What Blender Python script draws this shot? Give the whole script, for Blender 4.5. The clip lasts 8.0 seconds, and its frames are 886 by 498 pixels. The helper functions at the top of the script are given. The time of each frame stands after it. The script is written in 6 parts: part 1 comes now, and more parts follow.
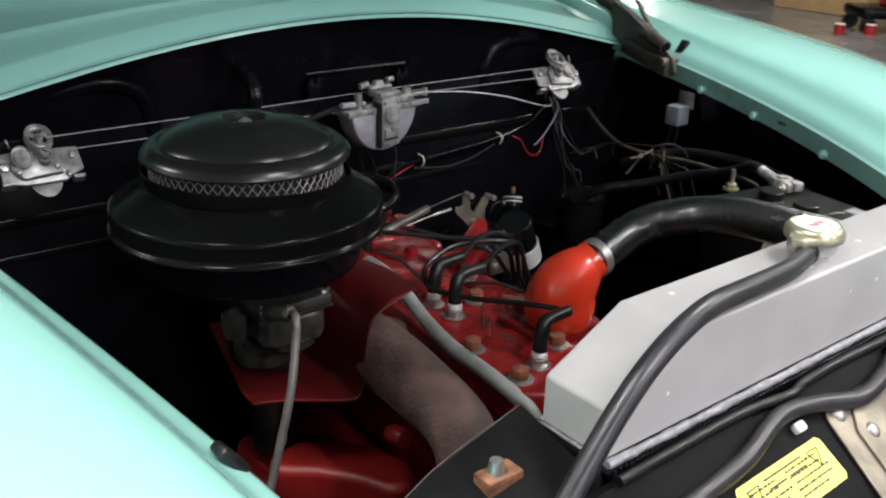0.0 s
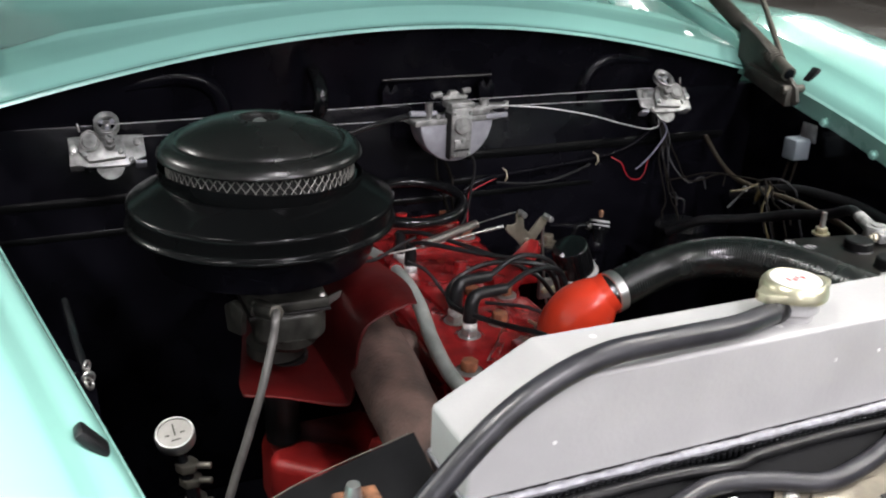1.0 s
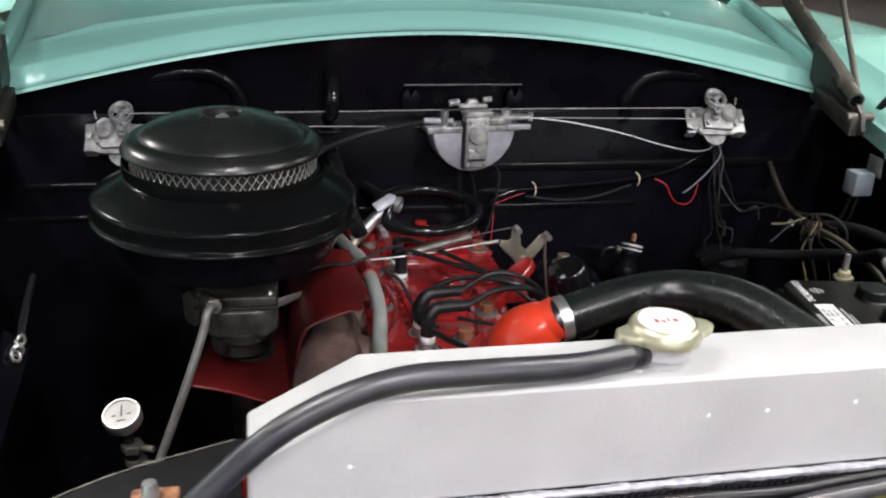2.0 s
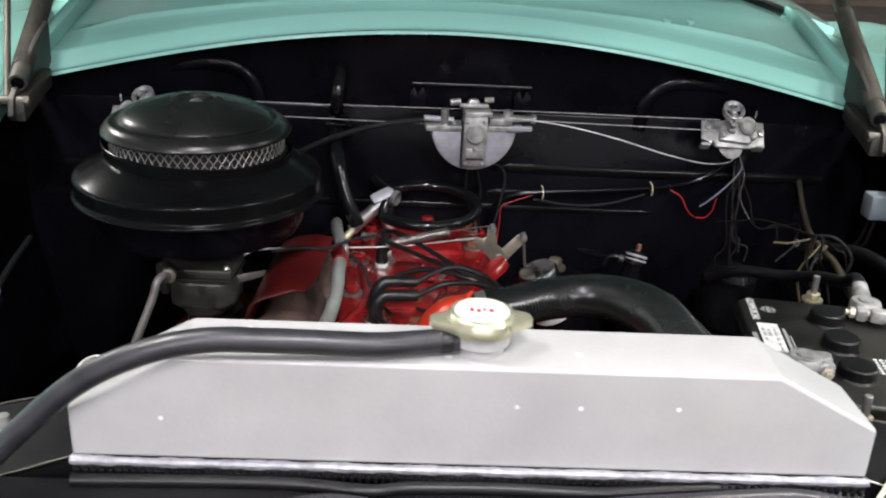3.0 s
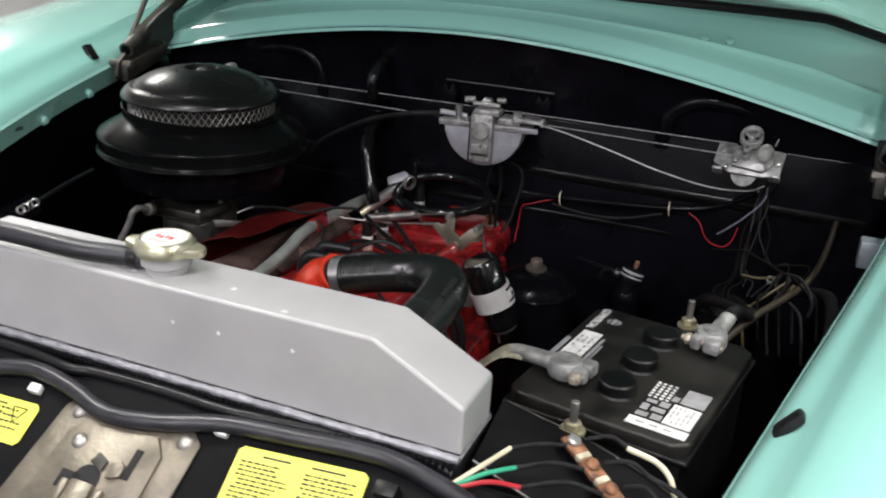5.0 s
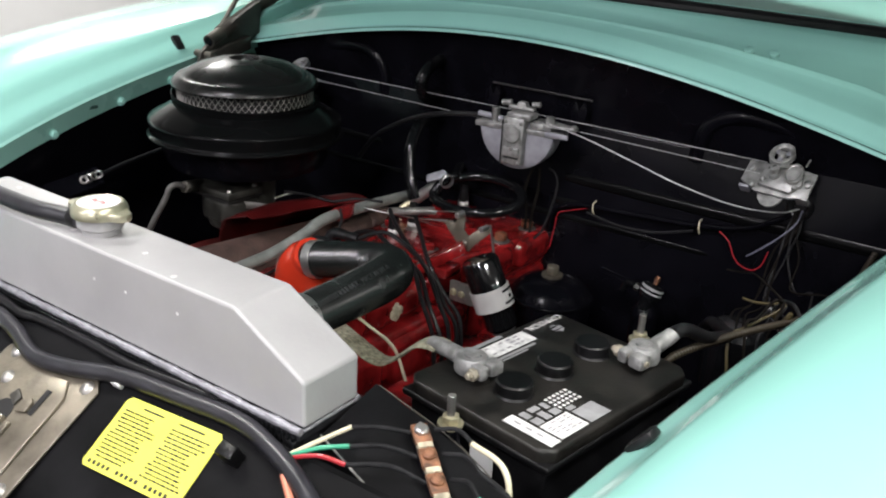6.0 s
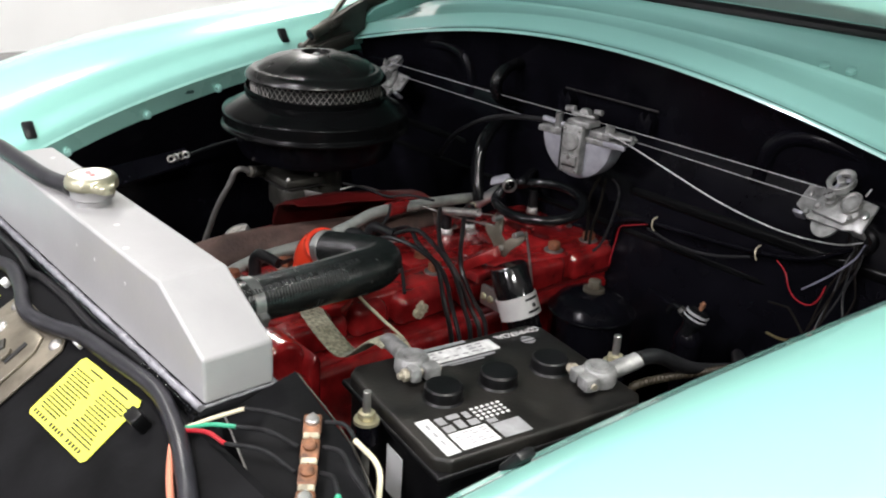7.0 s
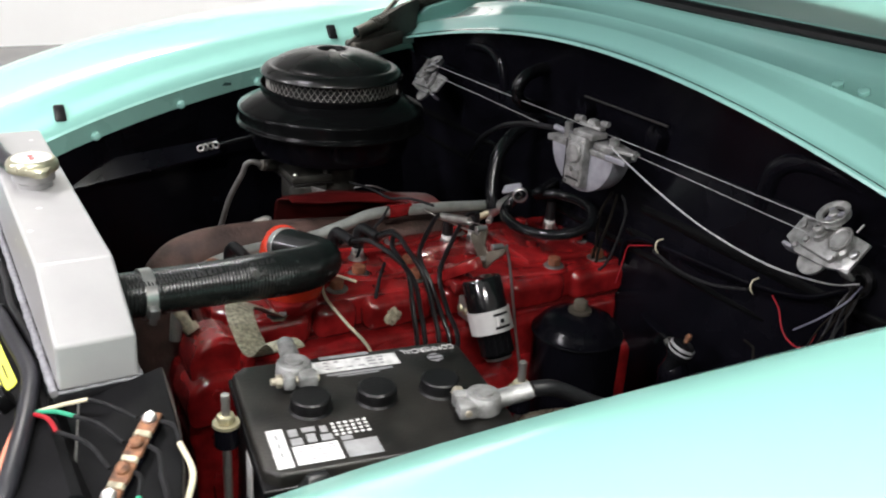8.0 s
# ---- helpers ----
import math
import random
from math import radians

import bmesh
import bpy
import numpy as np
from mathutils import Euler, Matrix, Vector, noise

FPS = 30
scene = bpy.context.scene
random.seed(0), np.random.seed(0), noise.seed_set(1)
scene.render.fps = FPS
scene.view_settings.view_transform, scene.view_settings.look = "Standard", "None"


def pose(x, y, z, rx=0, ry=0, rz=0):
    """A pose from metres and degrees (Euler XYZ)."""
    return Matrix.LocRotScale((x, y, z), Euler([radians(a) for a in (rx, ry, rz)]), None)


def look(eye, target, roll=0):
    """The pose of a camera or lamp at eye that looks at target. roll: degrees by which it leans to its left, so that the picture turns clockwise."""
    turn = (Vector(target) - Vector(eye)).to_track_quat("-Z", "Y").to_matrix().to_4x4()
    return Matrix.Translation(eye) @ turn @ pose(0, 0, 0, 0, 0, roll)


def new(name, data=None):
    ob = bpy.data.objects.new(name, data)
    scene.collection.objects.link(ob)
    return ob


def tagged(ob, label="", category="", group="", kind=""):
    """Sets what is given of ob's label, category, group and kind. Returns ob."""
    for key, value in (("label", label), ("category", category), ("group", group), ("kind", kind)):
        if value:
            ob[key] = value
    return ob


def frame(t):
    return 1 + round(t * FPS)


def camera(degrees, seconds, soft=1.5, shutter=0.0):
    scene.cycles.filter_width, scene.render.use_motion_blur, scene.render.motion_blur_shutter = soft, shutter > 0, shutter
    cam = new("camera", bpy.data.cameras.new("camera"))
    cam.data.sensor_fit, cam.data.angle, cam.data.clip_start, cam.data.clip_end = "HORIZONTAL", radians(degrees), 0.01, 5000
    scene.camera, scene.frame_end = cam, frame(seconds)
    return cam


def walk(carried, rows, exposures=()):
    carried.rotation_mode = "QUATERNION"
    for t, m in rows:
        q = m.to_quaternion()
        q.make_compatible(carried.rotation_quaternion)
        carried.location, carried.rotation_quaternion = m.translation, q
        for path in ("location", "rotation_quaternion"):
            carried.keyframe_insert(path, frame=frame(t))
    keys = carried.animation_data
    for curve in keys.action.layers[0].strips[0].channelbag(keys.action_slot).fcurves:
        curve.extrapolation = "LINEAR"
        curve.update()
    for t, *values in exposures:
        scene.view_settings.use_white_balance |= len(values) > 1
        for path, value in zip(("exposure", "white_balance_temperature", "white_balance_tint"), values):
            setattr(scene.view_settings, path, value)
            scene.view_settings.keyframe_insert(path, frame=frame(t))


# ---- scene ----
cam = camera(51.1, 8.0, soft=2.0, shutter=0.35)
# seconds, eye, target, roll
PATH = [
    (0.0, (-0.770, -0.374, 1.3206), (0.515, 1.208, 0.490), 1.9),
    (0.5, (-0.661, -0.437, 1.3228), (0.396, 1.307, 0.497), 2.1),
    (1.0, (-0.546, -0.480, 1.3250), (0.294, 1.379, 0.501), 2.2),
    (1.5, (-0.418, -0.503, 1.3261), (0.219, 1.436, 0.503), 2.4),
    (3.0, (-0.054, -0.591, 1.3294), (0.020, 1.450, 0.511), 2.9),
    (3.5, (0.075, -0.615, 1.3349), (-0.033, 1.426, 0.520), 3.1),
    (4.0, (0.217, -0.628, 1.3371), (-0.097, 1.394, 0.526), 3.3),
    (4.5, (0.366, -0.617, 1.3382), (-0.168, 1.356, 0.526), 3.3),
    (6.0, (0.759, -0.477, 1.3404), (-0.398, 1.208, 0.529), 3.4),
    (6.5, (0.857, -0.396, 1.3426), (-0.492, 1.137, 0.523), 3.5),
    (7.0, (0.935, -0.306, 1.3448), (-0.582, 1.057, 0.518), 3.5),
    (7.5, (0.994, -0.199, 1.3470), (-0.648, 1.002, 0.510), 3.6),
    (8.0, (1.0505, -0.076, 1.3536), (-0.686, 0.976, 0.507), 3.7),
]
walk(cam, [(t, look(e, a, r)) for t, e, a, r in PATH], [(0.0, 0.31), (0.5, 0.48), (1.0, 0.60), (1.5, 0.70), (3.0, 0.62), (3.5, 0.44), (4.0, 0.19), (4.5, 0.04), (6.0, 0.24), (8.0, 0.46)])

# ---- light ----
world = bpy.data.worlds.new("world")
scene.world = world
world.use_nodes = True
world.node_tree.nodes["Background"].inputs[0].default_value = (0.9, 0.95, 1.0, 1)
world.node_tree.nodes["Background"].inputs[1].default_value = 0.05
# x, y, watts: unseen ceiling lamps, added to light tank, fenders, engine and hall
LAMPS = [(-1.6, 0.3, 98), (1.6, 0.3, 84), (3.6, -1.6, 115), (-1.7, -5.4, 180), (0.1, -2.1, 82), (2.1, -5.4, 170), (-4.2, 3.2, 120), (6.5, 1.5, 65), (6.5, 6.0, 60)]
for lx, ly, lw in LAMPS:
    lamp = bpy.data.lights.new("tube_light", "AREA")
    lamp.shape, lamp.size, lamp.size_y, lamp.energy = "RECTANGLE", 0.3, 1.3, lw
    # cooler tubes over the front of the hall than beside the car
    lamp.color = (0.97, 0.93, 0.99) if ly < -2 else (1.0, 0.98, 0.94)
    new("tube_light", lamp).matrix_world = pose(lx, ly, 3.58)


# ---- materials ----
def material(name, base, rough=0.5, metal=0.0, vary=0.15, scale=30.0, bump=0.0, bump_scale=200.0, coat=0.0, dark=None, stain=0.0, stain_scale=6.0, glow=0.0, spec=0.5, stain_tone=0.35):
    """A Principled material with colour variation at two scales, a roughness variation and fine relief."""
    m = bpy.data.materials.new(name)
    m.use_nodes = True
    nt = m.node_tree
    b = nt.nodes["Principled BSDF"]
    b.inputs["Roughness"].default_value = rough
    b.inputs["Metallic"].default_value = metal
    b.inputs["Specular IOR Level"].default_value = spec
    b.inputs["Coat Weight"].default_value = coat
    b.inputs["Coat Roughness"].default_value = 0.06
    if glow:
        b.inputs["Emission Color"].default_value = (*base, 1)
        b.inputs["Emission Strength"].default_value = glow
    co = nt.nodes.new("ShaderNodeTexCoord")
    n1 = nt.nodes.new("ShaderNodeTexNoise")
    n1.inputs["Scale"].default_value, n1.inputs["Detail"].default_value = scale, 6
    nt.links.new(co.outputs["Object"], n1.inputs["Vector"])
    ramp = nt.nodes.new("ShaderNodeValToRGB")
    lo = dark if dark else tuple(c * (1 - vary) for c in base)
    hi = tuple(min(1, c * (1 + vary * 0.6)) for c in base)
    ramp.color_ramp.elements[0].position, ramp.color_ramp.elements[1].position = 0.32, 0.68
    ramp.color_ramp.elements[0].color, ramp.color_ramp.elements[1].color = (*lo, 1), (*hi, 1)
    nt.links.new(n1.outputs["Fac"], ramp.inputs["Fac"])
    out = ramp.outputs["Color"]
    if stain:
        n2 = nt.nodes.new("ShaderNodeTexNoise")
        n2.inputs["Scale"].default_value, n2.inputs["Detail"].default_value = stain_scale, 8
        nt.links.new(co.outputs["Object"], n2.inputs["Vector"])
        r2 = nt.nodes.new("ShaderNodeValToRGB")
        r2.color_ramp.elements[0].position, r2.color_ramp.elements[1].position = 0.48, 0.72
        nt.links.new(n2.outputs["Fac"], r2.inputs["Fac"])
        mul = nt.nodes.new("ShaderNodeMath")
        mul.operation = "MULTIPLY"
        mul.inputs[1].default_value = stain
        nt.links.new(r2.outputs["Color"], mul.inputs[0])
        mix = nt.nodes.new("ShaderNodeMixRGB")
        mix.inputs["Color2"].default_value = (*(c * stain_tone for c in base), 1)
        nt.links.new(mul.outputs[0], mix.inputs["Fac"])
        nt.links.new(out, mix.inputs["Color1"])
        out = mix.outputs["Color"]
    nt.links.new(out, b.inputs["Base Color"])
    rr = nt.nodes.new("ShaderNodeMapRange")
    rr.inputs["To Min"].default_value, rr.inputs["To Max"].default_value = max(0.02, rough * 0.8), min(1, rough * 1.2)
    nt.links.new(n1.outputs["Fac"], rr.inputs["Value"])
    nt.links.new(rr.outputs[0], b.inputs["Roughness"])
    if bump:
        n3 = nt.nodes.new("ShaderNodeTexNoise")
        n3.inputs["Scale"].default_value, n3.inputs["Detail"].default_value = bump_scale, 4
        nt.links.new(co.outputs["Object"], n3.inputs["Vector"])
        bp = nt.nodes.new("ShaderNodeBump")
        bp.inputs["Strength"].default_value, bp.inputs["Distance"].default_value = bump, 0.002
        nt.links.new(n3.outputs["Fac"], bp.inputs["Height"])
        nt.links.new(bp.outputs["Normal"], b.inputs["Normal"])
    return m


TEAL = material("mint_paint", (0.268, 0.553, 0.485), 0.22, vary=0.03, scale=4, coat=1.0)
# mint paint with the shade under the hood put into its colour
SHADEGREEN = material("mint_paint_in_shade", (0.04, 0.10, 0.088), 0.45, vary=0.2, scale=6)
MATTE = material("matte_black_sheet", (0.006, 0.006, 0.0066), 0.6, vary=0.5, scale=20, bump=0.15, bump_scale=120, spec=0.07)
TEAL_IN = material("mint_paint_inner", (0.32, 0.62, 0.55), 0.28, vary=0.06, scale=9, coat=0.5, bump=0.04, bump_scale=60)
BLACK = material("black_bay_paint", (0.0033, 0.0032, 0.0048), 0.2, vary=0.4, scale=12, bump=0.10, bump_scale=26, spec=0.11)
GLOSS = material("gloss_black_enamel", (0.0050, 0.0053, 0.0060), 0.13, vary=0.3, scale=8, bump=0.05, bump_scale=25, spec=0.32)
RUBBER = material("black_rubber", (0.009, 0.009, 0.0098), 0.32, vary=0.4, scale=60, bump=0.1, bump_scale=300, spec=0.3)
# grey-violet base carries the sheen of the black rubber
SHEENRUBBER = material("grey_sheen_rubber", (0.018, 0.018, 0.022), 0.36, vary=0.35, scale=50, bump=0.12, bump_scale=200, spec=0.5)
HOSE = material("hose_rubber", (0.0095, 0.0108, 0.0105), 0.26, vary=0.3, scale=40, bump=0.12, bump_scale=260, spec=0.6)
PLASTIC = material("battery_plastic", (0.0035, 0.0035, 0.0040), 0.4, vary=0.5, scale=25, bump=0.15, bump_scale=350, spec=0.3)
DUSTY = material("dusty_black_plastic", (0.0135, 0.0124, 0.0108), 0.40, dark=(0.0045, 0.0043, 0.0040), vary=0.6, scale=30, bump=0.2, bump_scale=350, stain=0.85, stain_scale=9, stain_tone=0.2, spec=0.36)
ALU = material("brushed_aluminium_paint", (0.365, 0.362, 0.362), 0.36, metal=0.0, vary=0.08, scale=14, bump=0.10, bump_scale=220, stain=0.16, stain_scale=9, stain_tone=0.65, spec=0.5)
WELD = material("aluminium_weld", (0.30, 0.30, 0.325), 0.42, metal=0.4, vary=0.3, scale=120, bump=0.5, bump_scale=200)
CORE = material("radiator_core_black", (0.012, 0.012, 0.014), 0.5, vary=0.4, scale=80)
STEEL = material("dull_steel", (0.36, 0.35, 0.33), 0.38, metal=0.85, vary=0.25, scale=60, bump=0.1)
ZINC = material("zinc_plate", (0.50, 0.50, 0.49), 0.32, metal=0.9, vary=0.2, scale=90)
CAST = material("grey_die_cast", (0.29, 0.29, 0.32), 0.45, metal=0.3, vary=0.25, scale=50, bump=0.15, bump_scale=150)
LEAD = material("lead_terminal", (0.30, 0.30, 0.295), 0.5, metal=0.5, vary=0.45, scale=70, bump=0.7, bump_scale=160)
BRASS = material("yellow_zinc_brass", (0.46, 0.425, 0.29), 0.38, metal=0.7, vary=0.2, scale=60)
CADMIUM = material("pale_gold_cap", (0.4500, 0.4350, 0.3150), 0.3, metal=0.7, vary=0.12, scale=40)
RED = material("red_engine_enamel", (0.2520, 0.0118, 0.0129), 0.2, vary=0.45, scale=34, coat=0.9, bump=0.7, bump_scale=70, stain=0.5, stain_scale=12, stain_tone=0.16)
# dark patches hold real soot and the shade under the air cleaner
SOOTSHADE = material("soot_and_shade_red", (0.10, 0.0048, 0.0048), 0.45, vary=0.5, scale=9, bump=0.2, bump_scale=70, stain=1.0, stain_scale=2.6, stain_tone=0.04, spec=0.35)
CARB = material("dark_carburettor_cast", (0.0396, 0.0389, 0.0338), 0.42, metal=0.3, vary=0.6, scale=40, bump=0.35, bump_scale=120)
ORANGE = material("orange_red_housing", (0.66, 0.045, 0.018), 0.25, vary=0.12, scale=18, coat=0.4, bump=0.25, bump_scale=45)
MANIFOLD = material("heat_browned_cast_iron", (0.0930, 0.0546, 0.0446), 0.75, vary=0.5, scale=30, bump=0.9, bump_scale=190, stain=0.75, stain_scale=13, stain_tone=0.25)
RUST = material("rusty_bolt", (0.22, 0.075, 0.035), 0.7, vary=0.5, scale=80, bump=0.4, bump_scale=200)
TIN = material("grey_painted_tube", (0.2550, 0.2700, 0.2513), 0.35, metal=0.15, vary=0.25, scale=40, bump=0.15)
WHITE = material("white_print", (0.6630, 0.6630, 0.6545), 0.45, vary=0.05, scale=60)
SILVERPRINT = material("silver_print", (0.27, 0.27, 0.275), 0.4, vary=0.2, scale=90)
YELLOW = material("yellow_sticker", (0.68, 0.69, 0.09), 0.4, vary=0.06, scale=30)
INK = material("black_ink", (0.02, 0.02, 0.012), 0.5, vary=0.1, scale=60)
REDINK = material("red_ink", (0.6, 0.03, 0.03), 0.5, vary=0.1, scale=60)
OLIVE = material("bare_zinc_latch", (0.19, 0.168, 0.13), 0.36, metal=0.55, vary=0.45, scale=25, bump=0.25, stain=0.6, stain_scale=14)
BRIGHT = material("bright_tin_bracket", (0.66, 0.65, 0.63), 0.3, metal=0.35, vary=0.1, scale=40)
HINGE = material("aged_hinge_steel", (0.078, 0.072, 0.060), 0.48, metal=0.45, vary=0.35, scale=30, bump=0.2)
COPPERY = material("corroded_copper_fuse", (0.22, 0.098, 0.050), 0.6, metal=0.2, vary=0.7, scale=110, bump=0.6, stain=0.6, stain_scale=60, stain_tone=0.3)
W_RED = material("red_wire", (0.3200, 0.0096, 0.0176), 0.35, vary=0.1)
W_GREEN = material("green_wire", (0.03, 0.30, 0.17), 0.35, vary=0.1)
COILBLACK = material("coil_enamel", (0.004, 0.004, 0.0045), 0.12, vary=0.2, coat=0.6, spec=0.5)
CRUST = material("pale_corrosion", (0.40, 0.36, 0.26), 0.8, vary=0.5, scale=90, bump=0.9, bump_scale=220)
PIPEGREY = material("dull_grey_pipe", (0.115, 0.11, 0.105), 0.4, metal=0.3, vary=0.25, scale=50)
CASTLIGHT = material("worn_die_cast", (0.28, 0.28, 0.272), 0.34, metal=0.4, vary=0.5, scale=70, bump=0.25)
DIAL = material("grey_dial_face", (0.23, 0.22, 0.205), 0.4, vary=0.2, scale=60)
PRINT = material("worn_white_print", (0.6525, 0.6525, 0.6380), 0.5, vary=0.3, scale=120)
SATIN = material("satin_black_enamel", (0.0036, 0.0038, 0.0040), 0.19, vary=0.3, scale=8, bump=0.06, bump_scale=30, spec=0.08)
HINGEDARK = material("dark_hinge_bracket", (0.045, 0.042, 0.036), 0.5, metal=0.4, vary=0.35, scale=30, bump=0.2)
# engine red darkened and blotched to stand for shade low down
RUNNER = material("shaded_engine_red", (0.21, 0.010, 0.009), 0.45, vary=0.5, scale=12, bump=0.3, bump_scale=70, stain=0.8, stain_scale=9, stain_tone=0.15)
CABLE = material("bright_wiper_cable", (0.55, 0.55, 0.55), 0.4, metal=0.3, vary=0.3, scale=200)
LIDBLACK = material("dusty_gloss_black", (0.0090, 0.0092, 0.0088), 0.26, dark=(0.003, 0.0034, 0.0035), vary=0.3, scale=9, bump=0.08, bump_scale=22, spec=0.36)
W_LILAC = material("lavender_wire", (0.17, 0.17, 0.22), 0.4, vary=0.1)
HOSEPRINT = material("faint_grey_print", (0.0270, 0.0282, 0.0288), 0.5, vary=0.6, scale=160)
DRIP = material("dull_black_rod", (0.011, 0.010, 0.010), 0.4, vary=0.3)
W_CREAM = material("cream_wire", (0.62, 0.56, 0.40), 0.4, vary=0.1)
W_SALMON = material("salmon_wire", (0.62, 0.22, 0.14), 0.4, vary=0.1)
W_GREY = material("grey_cloth_wire", (0.015, 0.015, 0.016), 0.7, vary=0.5, scale=150, spec=0.12)
W_BROWN = material("brown_cloth_wire", (0.0072, 0.0060, 0.0048), 0.8, vary=0.4, scale=150, spec=0.08)
W_TAN = material("tan_ribbed_sleeve", (0.0289, 0.0231, 0.0153), 0.5, vary=0.4, scale=90, spec=0.25)
W_YELLOW = material("yellow_wire", (0.0528, 0.0408, 0.0144), 0.5, vary=0.2)
BRAID = material("braided_ground_strap", (0.36, 0.34, 0.25), 0.55, metal=0.3, vary=0.6, scale=220, bump=1.0, bump_scale=420)
CLAMPBOLT = material("tarnished_zinc", (0.42, 0.38, 0.30), 0.45, metal=0.5, vary=0.4, scale=80)
RELAYBLUE = material("blue_grey_relay_can", (0.25, 0.29, 0.32), 0.35, metal=0.4, vary=0.15, scale=40)
CONCRETE = material("polished_concrete", (0.20, 0.195, 0.19), 0.25, vary=0.3, scale=1.6, stain=0.5, stain_scale=0.9, bump=0.05, bump_scale=20)
WALLPAINT = material("white_wall_paint", (0.80, 0.80, 0.80), 0.7, vary=0.03, scale=2, bump=0.05, bump_scale=80)
CEILPAINT = material("grey_ceiling_paint", (0.75, 0.75, 0.75), 0.8, vary=0.05, scale=2)
DIFFUSER = material("lit_diffuser", (1.0, 0.98, 0.95), 0.5, vary=0.0, glow=6.0)
BRICK = material("brown_masonry", (0.20, 0.16, 0.13), 0.8, vary=0.35, scale=5, bump=0.2, bump_scale=30)
CRATE = material("tan_cardboard", (0.42, 0.28, 0.13), 0.7, vary=0.15, scale=8)
SCREEN_MESH = material("bare_wire_mesh", (0.20, 0.195, 0.18), 0.4, metal=0.4, vary=0.4, scale=50)
# filter element colour, also the painted dark of holes, gaps and a shadow
FOAMSHADOW = material("filter_element_and_shadow", (0.006, 0.006, 0.006), 0.8, vary=0.2)


# ---- mesh helpers ----
BASES = {}


def thing(name, base, label, category, group="", kind=""):
    """An Empty at the thing's base; its parts are built in world metres."""
    e = new(name)
    e.location = base
    e.empty_display_size = 0.05
    BASES[e] = Vector(base)
    return tagged(e, label, category, group, kind)


def mesh_of(name, bm, mat, sharp=35):
    bmesh.ops.recalc_face_normals(bm, faces=bm.faces)
    me = bpy.data.meshes.new(name)
    bm.to_mesh(me)
    bm.free()
    me.materials.append(mat)
    me.shade_smooth()
    me.set_sharp_from_angle(angle=radians(sharp))
    return me


def part(name, bm, mat, parent=None, label="", sharp=35):
    ob = new(name, mesh_of(name, bm, mat, sharp))
    if parent is not None:
        ob.parent = parent
        if parent in BASES:
            ob.matrix_parent_inverse = Matrix.Translation(-BASES[parent])
    if label:
        tagged(ob, label)
    return ob


def even(ob):
    """Flat faces stay flat beside rounded edges."""
    w = ob.modifiers.new("even_normals", "WEIGHTED_NORMAL")
    w.keep_sharp, w.weight = True, 100
    return ob


def again(name, me, m, parent, label=""):
    """Another part on a mesh that is already there, at the pose m."""
    ob = new(name, me)
    ob.matrix_basis = m
    ob.parent = parent
    if parent in BASES:
        ob.matrix_parent_inverse = Matrix.Translation(-BASES[parent])
    if label:
        tagged(ob, label)
    return ob


def bevel(bm, width, seg=2, angle=30):
    if width <= 0:
        return bm
    es = [e for e in bm.edges if len(e.link_faces) == 2 and e.calc_face_angle(0) > radians(angle)]
    bmesh.ops.bevel(bm, geom=es, offset=width, segments=seg, profile=0.5, affect="EDGES", clamp_overlap=True)
    return bm


def merge(bm, other):
    me = bpy.data.meshes.new("joined")
    other.to_mesh(me)
    other.free()
    bm.from_mesh(me)
    bpy.data.meshes.remove(me)
    return bm


def box(x0, x1, y0, y1, z0, z1, bev=0.0, m=None, seg=2):
    bm = bmesh.new()
    bmesh.ops.create_cube(bm, size=1)
    bmesh.ops.scale(bm, vec=(x1 - x0, y1 - y0, z1 - z0), verts=bm.verts)
    bmesh.ops.translate(bm, vec=((x0 + x1) / 2, (y0 + y1) / 2, (z0 + z1) / 2), verts=bm.verts)
    bevel(bm, bev, seg)
    if m is not None:
        bmesh.ops.transform(bm, matrix=m, verts=bm.verts)
    return bm


def prism(poly, depth, m, bev=0.0, seg=2):
    """A flat outline in the local xy plane, thickened along local +z, then placed by m."""
    bm = bmesh.new()
    f = bm.faces.new([bm.verts.new((x, y, 0)) for x, y in poly])
    r = bmesh.ops.extrude_face_region(bm, geom=[f])
    bmesh.ops.translate(bm, vec=(0, 0, depth), verts=[v for v in r["geom"] if isinstance(v, bmesh.types.BMVert)])
    bmesh.ops.recalc_face_normals(bm, faces=bm.faces)
    bevel(bm, bev, seg)
    bmesh.ops.transform(bm, matrix=m, verts=bm.verts)
    return bm


def lathe(profile, m=None, seg=48, close=False):
    """Profile (r, z) turned about the local z axis."""
    bm = bmesh.new()
    rings = []
    for r, z in profile:
        if r < 1e-6:
            rings.append([bm.verts.new((0, 0, z))])
        else:
            rings.append([bm.verts.new((r * math.cos(2 * math.pi * k / seg), r * math.sin(2 * math.pi * k / seg), z)) for k in range(seg)])
    pairs = list(zip(rings[:-1], rings[1:])) + ([(rings[-1], rings[0])] if close else [])
    for a, b in pairs:
        for k in range(seg):
            j = (k + 1) % seg
            if len(a) == 1 and len(b) > 1:
                bm.faces.new((a[0], b[k], b[j]))
            elif len(b) == 1 and len(a) > 1:
                bm.faces.new((a[k], a[j], b[0]))
            elif len(a) > 1:
                bm.faces.new((a[k], a[j], b[j], b[k]))
    if m is not None:
        bmesh.ops.transform(bm, matrix=m, verts=bm.verts)
    return bm


def along(p0, p1):
    """A pose at p0 whose z axis points to p1."""
    d = Vector(p1) - Vector(p0)
    return Matrix.Translation(p0) @ d.to_track_quat("Z", "Y").to_matrix().to_4x4()


